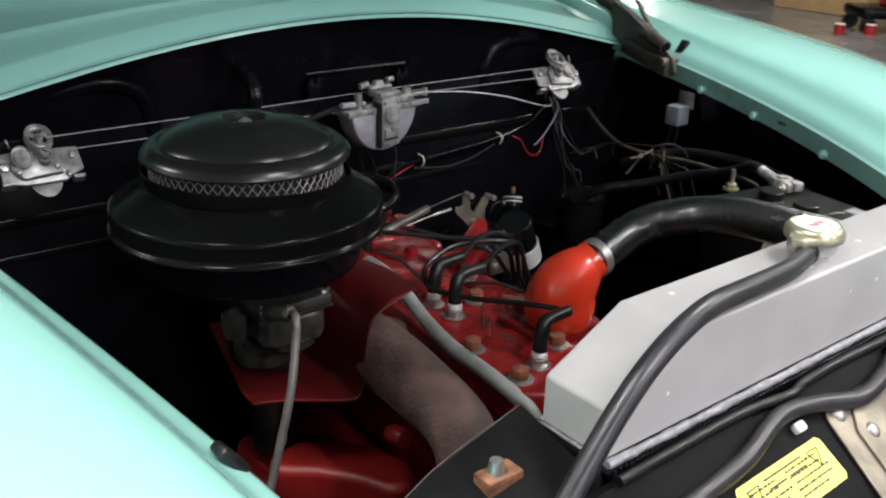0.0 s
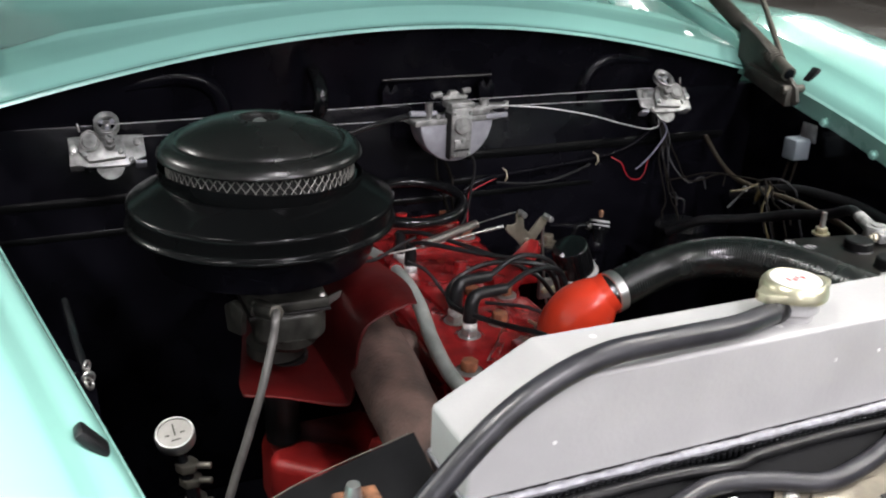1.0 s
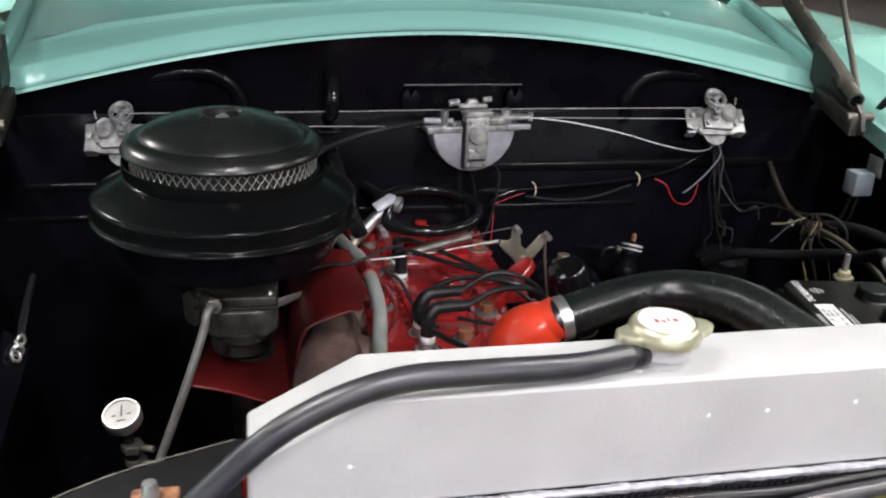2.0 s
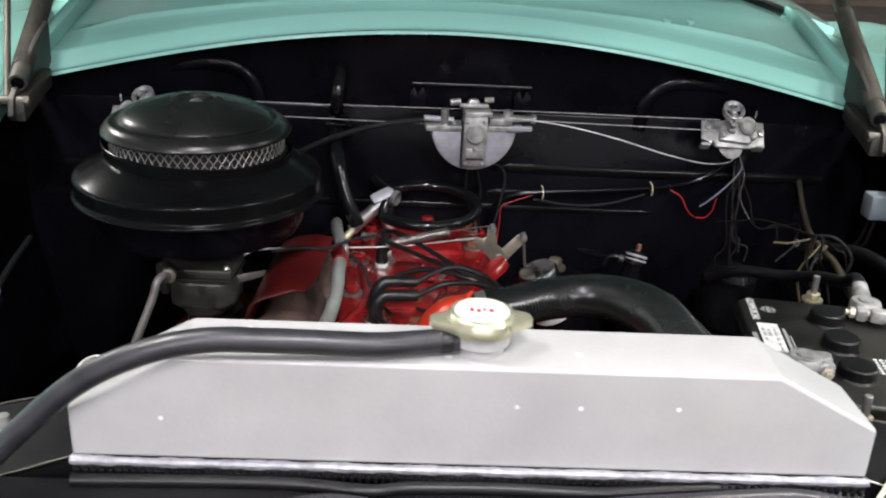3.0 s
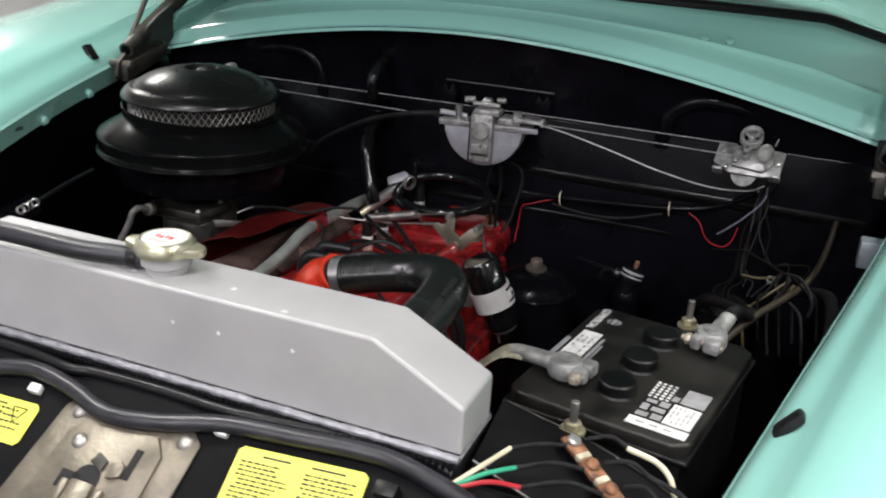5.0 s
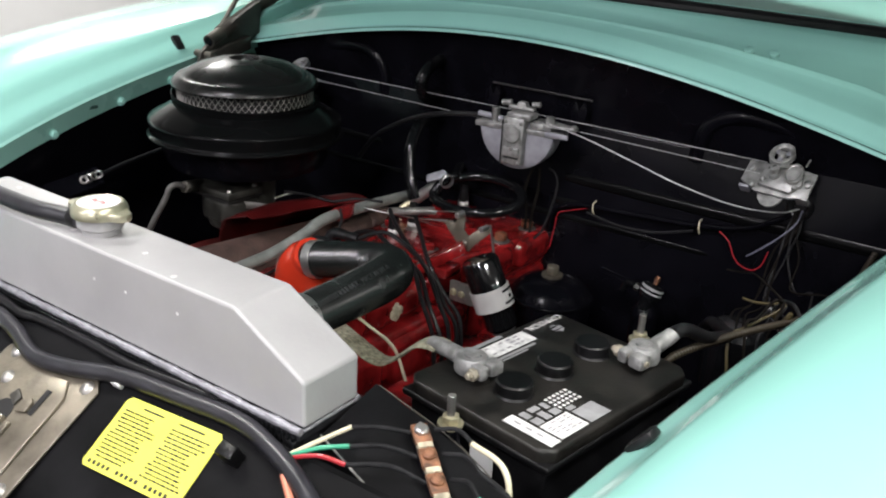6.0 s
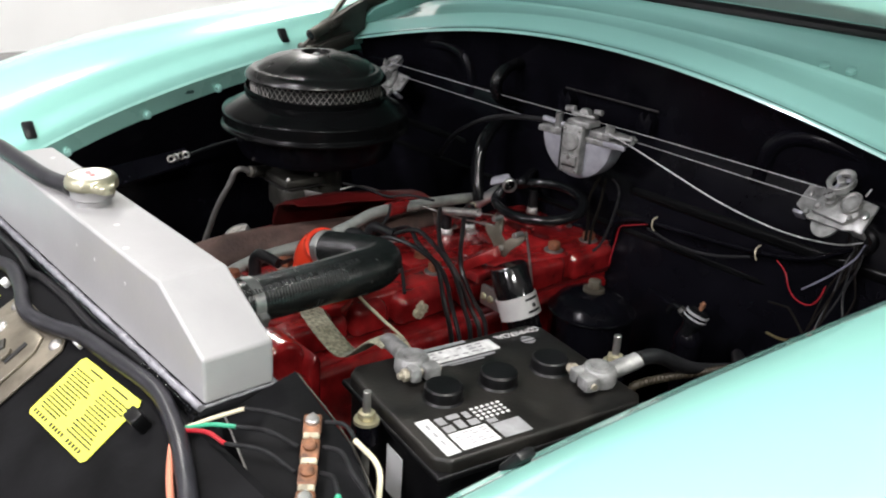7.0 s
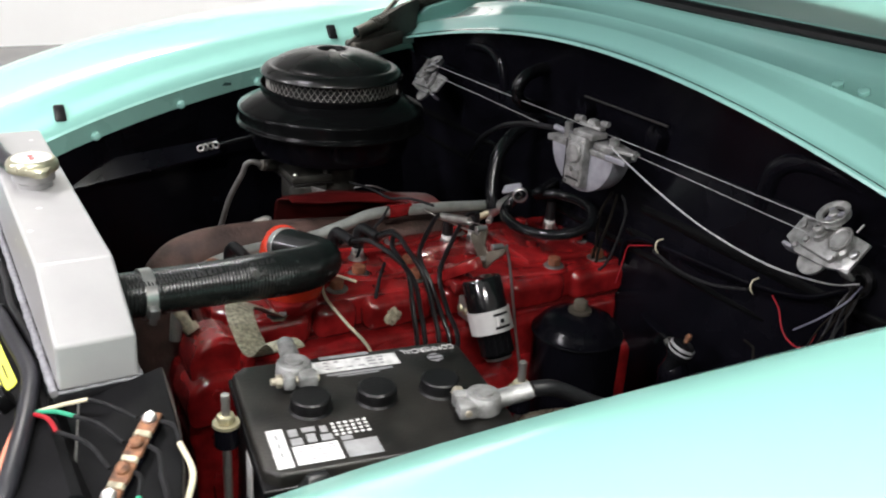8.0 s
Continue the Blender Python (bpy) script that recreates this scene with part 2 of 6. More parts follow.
def rod(p0, p1, r, bev=0.0, seg=20, r1=None):
    h = (Vector(p1) - Vector(p0)).length
    b = bev if bev else min(r, h) * 0.12
    r1 = r if r1 is None else r1
    return lathe([(0, 0), (r - b, 0), (r, b), (r1, h - b), (r1 - b, h), (0, h)], along(p0, p1), seg)


def spline(pts, n=10):
    pts = [Vector(p) for p in pts]
    q = [pts[0] * 2 - pts[1], *pts, pts[-1] * 2 - pts[-2]]
    out = []
    for i in range(1, len(q) - 2):
        a, b, c, d = q[i - 1:i + 3]
        for k in range(n):
            t = k / n
            out.append(0.5 * ((2 * b) + (c - a) * t + (2 * a - 5 * b + 4 * c - d) * t * t + (3 * b - a - 3 * c + d) * t ** 3))
    out.append(pts[-1])
    return out


def tube(pts, r, seg=12, n=10, ridge=0.0, ridge_len=0.004, squash=1.0):
    """A pipe along a smooth line; r is a number or a function of 0..1. ridge: height of rings round it."""
    line = spline(pts, n)
    if ridge:
        total = sum((b - a).length for a, b in zip(line, line[1:]))
        line = resample(line, max(8, int(total / ridge_len * 2)))
    bm = bmesh.new()
    rings, up = [], None
    for i, p in enumerate(line):
        d = (line[min(i + 1, len(line) - 1)] - line[max(i - 1, 0)]).normalized()
        if up is None:
            up = Vector((0, 0, 1)) if abs(d.z) < 0.9 else Vector((1, 0, 0))
        u = (up - d * up.dot(d)).normalized()
        up, v = u, d.cross(u)
        rad = r(i / (len(line) - 1)) if callable(r) else r
        rad += ridge * (i % 2)
        rings.append([bm.verts.new(p + (u * math.cos(a) * squash + v * math.sin(a)) * rad) for a in (2 * math.pi * k / seg for k in range(seg))])
    for a, b in zip(rings, rings[1:]):
        for k in range(seg):
            bm.faces.new((a[k], a[(k + 1) % seg], b[(k + 1) % seg], b[k]))
    bm.faces.new(rings[0])
    bm.faces.new(list(reversed(rings[-1])))
    return bm


def resample(line, n):
    cum = [0.0]
    for a, b in zip(line, line[1:]):
        cum.append(cum[-1] + (b - a).length)
    out, j = [], 0
    for k in range(n + 1):
        s = cum[-1] * k / n
        while j < len(line) - 2 and cum[j + 1] < s:
            j += 1
        f = (s - cum[j]) / max(1e-9, cum[j + 1] - cum[j])
        out.append(line[j].lerp(line[j + 1], min(1, f)))
    return out


def coil(p0, p1, r, turns, wire, seg=6):
    m = along(p0, p1)
    h = (Vector(p1) - Vector(p0)).length
    pts = [m @ Vector((r * math.cos(a), r * math.sin(a), h * k / (turns * 10))) for k, a in ((k, 2 * math.pi * k / 10) for k in range(turns * 10 + 1))]
    return tube(pts, wire, seg, 1)


def sheet(grid, thick):
    """A skin through rows of points, thickened along its normals."""
    bm = bmesh.new()
    vs = [[bm.verts.new(p) for p in row] for row in grid]
    for a, b in zip(vs, vs[1:]):
        for k in range(len(a) - 1):
            bm.faces.new((a[k], a[k + 1], b[k + 1], b[k]))
    bmesh.ops.recalc_face_normals(bm, faces=bm.faces)
    if thick:
        bmesh.ops.solidify(bm, geom=bm.faces[:], thickness=thick)
    return bm


def ring(r, tube_r, m, seg=40, sub=10):
    return lathe([(r + tube_r * math.cos(2 * math.pi * k / sub), tube_r * math.sin(2 * math.pi * k / sub)) for k in range(sub)], m, seg, close=True)


def hexnut(r, h, m, bev=0.0008):
    return prism([(r * math.cos(math.pi / 3 * k), r * math.sin(math.pi / 3 * k)) for k in range(6)], h, m, bev)


def words(name, text, size, m, mat, parent, label=""):
    """Raised lettering, flat on the local xy plane."""
    cu = bpy.data.curves.new(name, "FONT")
    cu.body, cu.size, cu.extrude = text, size, 0.0002
    cu.align_x, cu.align_y = "CENTER", "CENTER"
    tmp = bpy.data.objects.new(name, cu)
    scene.collection.objects.link(tmp)
    me = bpy.data.meshes.new_from_object(tmp)
    bpy.data.objects.remove(tmp)
    bpy.data.curves.remove(cu)
    me.transform(m)
    me.materials.clear()
    me.materials.append(mat)
    ob = new(name, me)
    ob.parent = parent
    if parent in BASES:
        ob.matrix_parent_inverse = Matrix.Translation(-BASES[parent])
    if label:
        tagged(ob, label)
    return ob


def bars(rects, m, depth=0.0002):
    """Small flat printed bars (x0, x1, y0, y1) on the local xy plane."""
    bm = bmesh.new()
    for x0, x1, y0, y1 in rects:
        merge(bm, box(x0, x1, y0, y1, 0, depth))
    bmesh.ops.transform(bm, matrix=m, verts=bm.verts)
    return bm


def lip(y):
    """Inner edge of a fender: distance from the car's middle, and height."""
    y = max(-0.45, min(0.95, y))
    return 0.4809 + 0.2858 * y - 0.0293 * y * y - 0.0594 * y ** 3, 0.8642 + 0.3925 * y - 0.4062 * y * y + 0.1984 * y ** 3


def cowl_edge(x):
    """The front lip of the cowl: y and z at a place across the car."""
    return 0.8044 + 0.0708 * x * x - 0.1332 * x ** 4, 1.1125 - 0.2875 * x * x + 0.1266 * x ** 4


# ---- the hall ----
def slab(name, x0, x1, y0, y1, z0, z1, mat, label, category):
    return tagged(part(name, box(x0, x1, y0, y1, z0, z1), mat), label, category, kind="structure")


slab("floor", -6, 12, -8, 12, -0.1, 0, CONCRETE, "grey polished concrete workshop floor", "floor")
slab("wall_west", -6.2, -6, -8, 12, 0, 4, WALLPAINT, "plain white painted hall wall", "wall")
slab("wall_east", 12, 12.2, -8, 12, 0, 4, BRICK, "brown masonry hall wall", "wall")
slab("wall_north", -6.2, 12.2, 12, 12.2, 0, 4, BRICK, "brown masonry hall wall", "wall")
slab("wall_south", -6.2, 12.2, -8.2, -8, 0, 4, WALLPAINT, "plain white painted hall wall", "wall")
slab("ceiling", -6.2, 12.2, -8.2, 12.2, 4, 4.15, CEILPAINT, "grey painted hall ceiling", "ceiling")
for lx, ly, lw in LAMPS:
    e = thing("ceiling_light", (lx, ly, 3.6), "unseen long white ceiling light with a glowing diffuser", "lamp", "ceiling lights")
    part("housing", box(lx - 0.19, lx + 0.19, ly - 0.70, ly + 0.70, 3.62, 4.0, 0.01), WALLPAINT, e)
    part("diffuser", box(lx - 0.16, lx + 0.16, ly - 0.67, ly + 0.67, 3.6, 3.619), DIFFUSER, e)


# ---- body panels ----
def fender(side, word):
    e = thing("front_fender", (side * 0.9, 0.3, 0.0), "glossy mint green front fender with a bolted inner flange", "fender", "front fenders")
    ys = [-0.75 + 0.05 * k for k in range(43)]
    rows, flange = [], []
    for y in ys:
        x, z = lip(y)
        fade = max(0, -0.35 - y)
        z -= fade * 0.25
        crown = 0.052 - 0.045 * min(0.9, max(-0.4, y))
        prof = [(0, 0), (0.003, 0.005), (0.008, 0.0120), (0.0115, 0.0155), (0.016, 0.0190), (0.024, 0.0245), (0.031, 0.0297), (0.036, 0.0343), (0.042, 0.0405), (0.048, 0.0462), (0.06, 0.040 + crown * 0.42), (0.10, 0.040 + crown * 0.72),
                (0.15, 0.040 + crown * 0.95), (0.20, 0.040 + crown), (0.25, 0.036 + crown * 0.92), (0.31, 0.02 + crown * 0.7), (0.36, -0.015 + crown * 0.4),
                (0.40, -0.07), (0.425, -0.15), (0.435, -0.3), (0.43, -0.5), (0.42, -z + 0.02)]
        rows.append([(side * (x + a), y, z + b) for a, b in prof])
        if y < 0.92:
            flange.append([(side * (x + a), y, z + b) for a, b in ((0.0, 0.0), (-0.003, -0.004), (0.0, -0.02), (0.004, -0.05))])
    part("panel", sheet(rows, 0.0025), TEAL, e)
    part("flange", sheet(flange, 0.002), TEAL_IN, e)
    screw = None
    for y in (0.19, 0.345, 0.50, 0.63):
        x, z = lip(y)
        p = Vector((side * (x - 0.0005), y, z - 0.030))
        m = Matrix.Translation(p) @ Vector((-side, 0, 0.05)).to_track_quat("Z", "Y").to_matrix().to_4x4()
        if screw is None:
            bm = hexnut(0.0060, 0.0055, Matrix.Translation((0, 0, 0.0015)), 0.0005)
            merge(bm, lathe([(0, 0), (0.0082, 0), (0.0082, 0.0012), (0.006, 0.002), (0, 0.002)], None, 20))
            screw = mesh_of("flange_screw", bm, TEAL_IN)
        again("flange_screw", screw, m, e, "hex screw painted mint green")
    slot = box(-0.001, 0.001, -0.014, 0.014, -0.003, 0.003, 0.0008)
    x, z = lip(0.43)
    bmesh.ops.translate(slot, vec=(side * (x + 0.0002), 0.43, z - 0.018), verts=slot.verts)
    # solid bar in shaded green; the slot's depth is only its colour
    part("flange_slot", slot, SHADEGREEN, e)
    for y, lift in ((0.138, 0.0), (0.690 + 0.018 * side, 0.0)):
        x, z = lip(y)
        m = Matrix.Translation((side * (x + 0.021), y, z + 0.0245 - 0.004 * (side > 0 and y > 0.5))) @ Vector((-side * 0.8, 0, 0.62)).to_track_quat("Z", "Y").to_matrix().to_4x4()
        part("rubber_bumper", box(-0.009, 0.009, -0.015, 0.015, -0.003, 0.006, 0.003, m), RUBBER, e, "black rubber hood bumper")
    return e


fender(-1, "passenger")
fender(1, "driver")

cowl = thing("cowl_panel", (0, 0.95, 0.0), "glossy mint green cowl panel arching over the firewall", "cowl")
rows = []


def seal(x):
    """The rubber seal at the back of the cowl: y and z."""
    x = abs(x)
    return 0.890 + (0.70 * x * x if x < 0.42 else 0.1235 + 0.588 * (x - 0.42)), 1.184 - 0.092 * x * x - max(0, x - 0.5) * 0.2


for k in range(61):
    x = -0.625 + 1.25 * k / 60
    y, z = cowl_edge(x)
    gy, gz = seal(x)
    row = [(x, y + a, z + b) for a, b in ((0, 0), (0.0012, 0.0035), (0.004, 0.0052), (0.011, 0.0070), (0.0135, 0.0085), (0.0155, 0.011), (0.030, 0.0285), (0.033, 0.0308), (0.037, 0.0322))]
    y1, z1 = y + 0.037, z + 0.0322
    deep = min(1, max(0, (gy - y - 0.06) / 0.08))
    dish = 0.021 * deep * min(1, max(0, (0.6 - abs(x)) / 0.08))
    for f, drop in ((0.1, 0.08), (0.22, 0.02), (0.24, 0.10), (0.255, 0.22), (0.27, 0.27), (0.285, 0.20), (0.30, 0.0), (0.34, -0.7), (0.37, -0.9), (0.42, -1.0), (0.74, -1.0), (0.80, -0.9), (0.84, -0.7), (0.90, -0.06), (0.93, 0.0), (1.0, 0.0)):
        row.append((x, y1 + (gy - y1) * f, z1 + (gz - 0.004 - z1) * f + dish * drop))
    rows.append(row)
part("panel", sheet(rows, 0.002), TEAL, cowl)
part("weatherstrip", tube([(-0.60 + 1.2 * k / 24, seal(-0.60 + 1.2 * k / 24)[0] + 0.006, seal(-0.60 + 1.2 * k / 24)[1] + 0.002) for k in range(25)], 0.009, 10, 3), RUBBER, cowl, "black rubber weatherstrip")
for s in (-1, 1):
    for dx in (0.336, 0.373) if s > 0 else ():
        part("cowl_bolt", hexnut(0.0075, 0.006, Matrix.Translation((s * dx, 0.897, 1.1325)) @ pose(0, 0, 0, 30)), TEAL, cowl, "hex bolt painted mint green")
    ey, ez = cowl_edge(0.62)
    gy, gz = seal(0.62)
    part("end_plate", prism([(-0.006, -0.012), (0.03, -0.01), (gy - ey, gz - ez - 0.03), (gy - ey + 0.03, gz - ez + 0.015), (gy - ey - 0.03, gz - ez + 0.012), (0.05, 0.06), (0.0, 0.02)], 0.020,
         Matrix(((0, 0, s, s * 0.618), (1, 0, 0, ey), (0, 1, 0, ez), (0, 0, 0, 1))), 0.004), TEAL, cowl)
top = []
for k in range(41):
    x = -0.75 + 1.5 * k / 40
    gy, gz = seal(x)
    top.append([(x, gy + 0.022, gz - 0.02), (x, gy + 0.024, gz + 0.004), (x, gy + 0.03, gz + 0.010), (x, gy + 0.12, gz + 0.020), (x, gy + 0.3, gz + 0.035), (x, gy + 0.55, gz + 0.05)])
split = thing("scuttle_panel", (0, 1.4, 0.0), "bright mint green scuttle panels below the windscreen", "body panel")
part("panel", sheet(top[:21], 0.002), TEAL, split)
part("panel", sheet([[(x + 0.004, y, z) for x, y, z in r] for r in top[20:]], 0.002), TEAL, split)
part("scuttle_base", box(-0.85, 0.85, 1.14, 1.8, 0.0, 1.0, 0.02), BLACK, split)

fire = thing("firewall", (0, 0.86, 0.0), "black painted steel firewall with stamped shapes", "firewall", kind="structure")
part("wall_sheet", box(-0.72, 0.72, 0.845, 0.87, 0.0, 0.99, 0.004), BLACK, fire)
part("wall_top", sheet([[(-0.63 + 1.26 * k / 40, cowl_edge(-0.63 + 1.26 * k / 40)[0] + dy, cowl_edge(-0.63 + 1.26 * k / 40)[1] + dz) for dy, dz in ((0.004, 0.006), (0.02, 0.004), (0.034, -0.03), (0.0435, -0.10), (0.0435, -0.2))] for k in range(41)], 0.002), BLACK, fire)
for x0, x1, z, r in ((0.10, 0.60, 0.898, 0.014), (-0.62, 0.30, 0.83, 0.010), (0.05, 0.16, 0.855, 0.012), (-0.62, -0.30, 0.88, 0.012)):
    part("stamped_rib", tube([(x0, 0.850 + r * 0.8, z), (x0 + 0.03, 0.847 + r * 0.65, z), (x1 - 0.03, 0.847 + r * 0.65, z), (x1, 0.850 + r * 0.8, z)], r, 16, 6), SATIN, fire)
for s in (-1, 1):
    part("stamped_arch", tube([(s * 0.30, 0.853, 0.97), (s * 0.302, 0.851, 1.00), (s * 0.312, 0.850, 1.026), (s * 0.335, 0.850, 1.043), (s * 0.365, 0.850, 1.049), (s * 0.40, 0.852, 1.047), (s * 0.44, 0.856, 1.040)], 0.0135, 14, 8), BLACK, fire)
    part("plug_button", lathe([(0, 0.006), (0.008, 0.005), (0.011, 0)], pose(s * 0.215, 0.845, 1.075, 90), 20), BLACK, fire)
for x in (-0.053, 0.109):
    part("cable_hanger", prism([(-0.012, 0), (0.012, 0), (0.014, 0.022), (0.006, 0.034), (0.0, 0.02), (-0.006, 0.034), (-0.014, 0.022)], 0.02, Matrix.Translation((x, 0.845, 0.995)) @ pose(0, 0, 0, 90), 0.001), BLACK, fire)
part("drip_rod", tube([(-0.062, 0.838, 1.0315), (0.03, 0.838, 1.032), (0.123, 0.84, 1.0315)], 0.002, 8, 4), DRIP, fire, "thin dark rod")

for s in (-1, 1):
    e = thing("inner_fender", (s * 0.6, 0.2, 0.0), "black painted inner fender sheet beside the engine", "inner fender", "inner fenders", "structure")
    rows = []
    for k in range(24):
        y = -0.3 + 1.15 * k / 23
        x, z = lip(y)
        rows.append([(s * (x + 0.004), y, z - 0.036), (s * (x + 0.012), y, z - 0.12), (s * (x + 0.01), y, z - 0.25), (s * (x - 0.04), y, 0.5), (s * (x - 0.06), y, 0.0)])
    part("side_sheet", sheet(rows, 0.002), BLACK, e)
e = thing("chassis", (0, 0.3, 0.0), "black chassis floor below the engine", "chassis", kind="structure")
part("cross_member", box(-0.62, 0.62, -0.3, 0.845, 0.02, 0.36, 0.01), BLACK, e)
part("grille_support", box(-0.46, 0.46, -0.34, -0.18, 0.0, 0.84, 0.02), BLACK, e)


# skin is out of view; width and angle set to shade cowl and firewall
hood = thing("open_hood", (0, 1.05, 1.26), "raised mint green hood on two sprung hinges", "hood")
hr = []
for k in range(25):
    x = -0.80 + 1.60 * k / 24
    hr.append([(x * (1 - 0.20 * f), 1.02 + 0.25 * x * x * (1 - f) - 0.90 * f, 1.27 - 0.16 * x * x * (1 - f) + 0.49 * f + 0.05 * math.sin(f * math.pi) - 0.26 * x * x * f) for f in (0, 0.04, 0.15, 0.3, 0.5, 0.75, 1.0)])
part("hood_skin", sheet(hr, 0.015), SHADEGREEN, hood)


def hood_hinge(s):
    b = part("hinge", prism([(0.0, 0.004), (0.05, 0.016), (0.115, 0.038), (0.150, 0.060), (0.155, 0.120), (0.115, 0.104), (0.035, 0.062), (0.0, 0.035), (-0.008, 0.012)], 0.008,
             Matrix(((0, 0, s, s * 0.612), (1, 0, 0, 0.685), (0, 1, 0, 0.982), (0, 0, 0, 1))), 0.0015), HINGEDARK, hood, "dark steel hinge bracket")
    a = Vector((s * 0.611, 0.703, 1.036))
    t = a + Vector((s * 0.189, 0.935, 0.300)) * 0.40
    part("tube_arm", tube([a, a.lerp(t, 0.3), t], 0.0125, 16, 4), HINGE, b)
    part("arm_spring", coil(a.lerp(t, 0.10), a.lerp(t, 0.9), 0.0138, 46, 0.0016), HINGE, b, "close wound assist spring")
    part("arm_bore", rod(a + (a - t).normalized() * 0.0015, a, 0.009), BLACK, b)
    part("link_arm", tube([(s * 0.632, 0.71, 1.006), (s * 0.660, 0.80, 1.078), (s * 0.700, 0.93, 1.182)], 0.0050, 10, 4), HINGE, b)
    part("side_channel", prism([(0.0, 0.0), (0.11, 0.03), (0.11, 0.055), (0.0, 0.03)], 0.02, Matrix(((0, 0, s, s * 0.600), (1, 0, 0, 0.69), (0, 1, 0, 0.984), (0, 0, 0, 1))), 0.002), HINGEDARK, b)
    part("pivot_pin", rod((s * 0.600, 0.697, 1.012), (s * 0.640, 0.697, 1.012), 0.007), HINGE, b)
    part("pivot_nut", hexnut(0.008, 0.008, along((s * 0.602, 0.697, 1.012), (s * 0.5, 0.697, 1.012))), HINGE, b)


hood_hinge(-1)
hood_hinge(1)

# ---- radiator ----
rad = thing("radiator", (0, 0.035, 0.36), "silver aluminium radiator with a chamfered top tank", "radiator")
PROFILE = [(-0.303, 0.914), (0.303, 0.914), (0.303, 0.957), (0.222, 1.0), (-0.222, 1.0), (-0.303, 0.957)]
XZ = Matrix(((1, 0, 0, 0), (0, 0, 1, 0), (0, 1, 0, 0), (0, 0, 0, 1)))
even(part("top_tank", bevel(prism(PROFILE, 0.068, Matrix.Translation((0, 0.001, 0)) @ XZ), 0.0034, 6, 20), ALU, rad, sharp=60))
rs = random.Random(12)
flecks = bmesh.new()
for k in range(4):
    merge(flecks, lathe([(0, 0.0003), (rs.uniform(0.0005, 0.0012), 0.0003), (0.002, 0)], Matrix.Translation((rs.uniform(-0.24, 0.24), 0.0009, rs.uniform(0.925, 0.99))) @ pose(0, 0, 0, 90), 8))
for k in range(4):
    merge(flecks, lathe([(0, 0.0003), (rs.uniform(0.0008, 0.0030), 0.0003), (0.0032, 0)], Matrix.Translation((rs.uniform(-0.20, 0.20), rs.uniform(0.008, 0.062), 1.0001)), 8))
tagged(part("bright_specks", flecks, PRINT, rad, "small bright specks on the tank"), kind="stuff")
part("core", box(-0.298, 0.298, 0.006, 0.062, 0.38, 0.913, 0.002), CORE, rad, "black radiator core")
part("header_plate", box(-0.3025, 0.3025, -0.004, 0.0685, 0.903, 0.9135, 0.002), CORE, rad)
bead = bmesh.new()
rng = random.Random(5)
for y in (-0.0025, 0.0695):
    merge(bead, tube([(-0.303 + 0.606 * k / 60, y + rng.uniform(-0.0003, 0.0003), 0.9128 + rng.uniform(-0.0002, 0.0003)) for k in range(61)], lambda u: 0.0036 + 0.0003 * math.sin(u * 410) + 0.0004 * math.sin(u * 61) + 0.0003 * math.sin(u * 173), 10, 3))
for x in (-0.3025, 0.3025):
    merge(bead, tube([(x, 0.0 + 0.07 * k / 8, 0.9128 + rng.uniform(-0.0004, 0.0004)) for k in range(9)], 0.0016, 8, 2))
part("weld_bead", bead, WELD, rad, "shiny rippled weld bead")
part("shroud_rail", box(-0.31, 0.31, -0.006, 0.001, 0.874, 0.8905, 0.002), GLOSS, rad)
fin = mesh_of("core_fin", box(-0.0021, 0.0021, -0.0075, 0.004, 0.8975, 0.9085, 0.0016), GLOSS)
for k in range(100):
    again("core_fin", fin, Matrix.Translation((-0.297 + 0.594 * k / 99, 0, 0)), rad)
cx, cy = 0.0, 0.032
part("filler_neck", lathe([(0.016, 0.99), (0.0185, 1.0), (0.0185, 1.004), (0.0175, 1.008), (0.0195, 1.014), (0.0205, 1.018), (0.0, 1.018)], Matrix.Translation((cx, cy, 0)), 32), ALU, rad)
part("neck_rim", lathe([(0.0195, 1.006), (0.0225, 1.008), (0.0225, 1.018), (0.0195, 1.019)], Matrix.Translation((cx, cy, 0)), 32, True), ALU, rad)
part("overflow_nipple", rod((cx - 0.012, cy - 0.006, 1.010), (cx - 0.042, cy - 0.016, 1.010), 0.0045), ALU, rad)
ang = radians(8)
outline = []
for k in range(72):
    a = 2 * math.pi * k / 72
    ear = math.exp(-((math.cos(a) ** 2 - 1) / 0.13) ** 2) * (0.0118 if abs(math.cos(a)) > 0.7 else 0)
    outline.append(((0.0272 + ear) * math.cos(a + ang), (0.0272 + ear * 0.4) * math.sin(a + ang)))
cap = part("radiator_cap", prism(outline, 0.008, Matrix.Translation((cx, cy, 1.0185)), 0.0018), CADMIUM, rad, "pale gold radiator cap with two ears")
part("crown", lathe([(0.027, 1.024), (0.0265, 1.0275), (0.024, 1.031), (0.0225, 1.0318), (0.021, 1.031), (0, 1.031)], Matrix.Translation((cx, cy, 0)), 48), CADMIUM, cap)
part("label_disc", lathe([(0, 1.0318), (0.0205, 1.0318), (0.0205, 1.0312)], Matrix.Translation((cx, cy, 0)), 40), WHITE, cap, "white printed disc")
part("label_print", bars([(-0.009, -0.006, -0.003, 0.003), (-0.004, -0.001, -0.004, 0.001), (0.001, 0.003, -0.002, 0.004), (0.005, 0.009, -0.003, 0.002), (-0.010, 0.010, -0.0095, -0.0090), (-0.008, 0.008, -0.0120, -0.0116), (-0.007, 0.007, 0.009, 0.0094)], Matrix.Translation((cx, cy, 1.0319))), REDINK, cap, "red print bars")

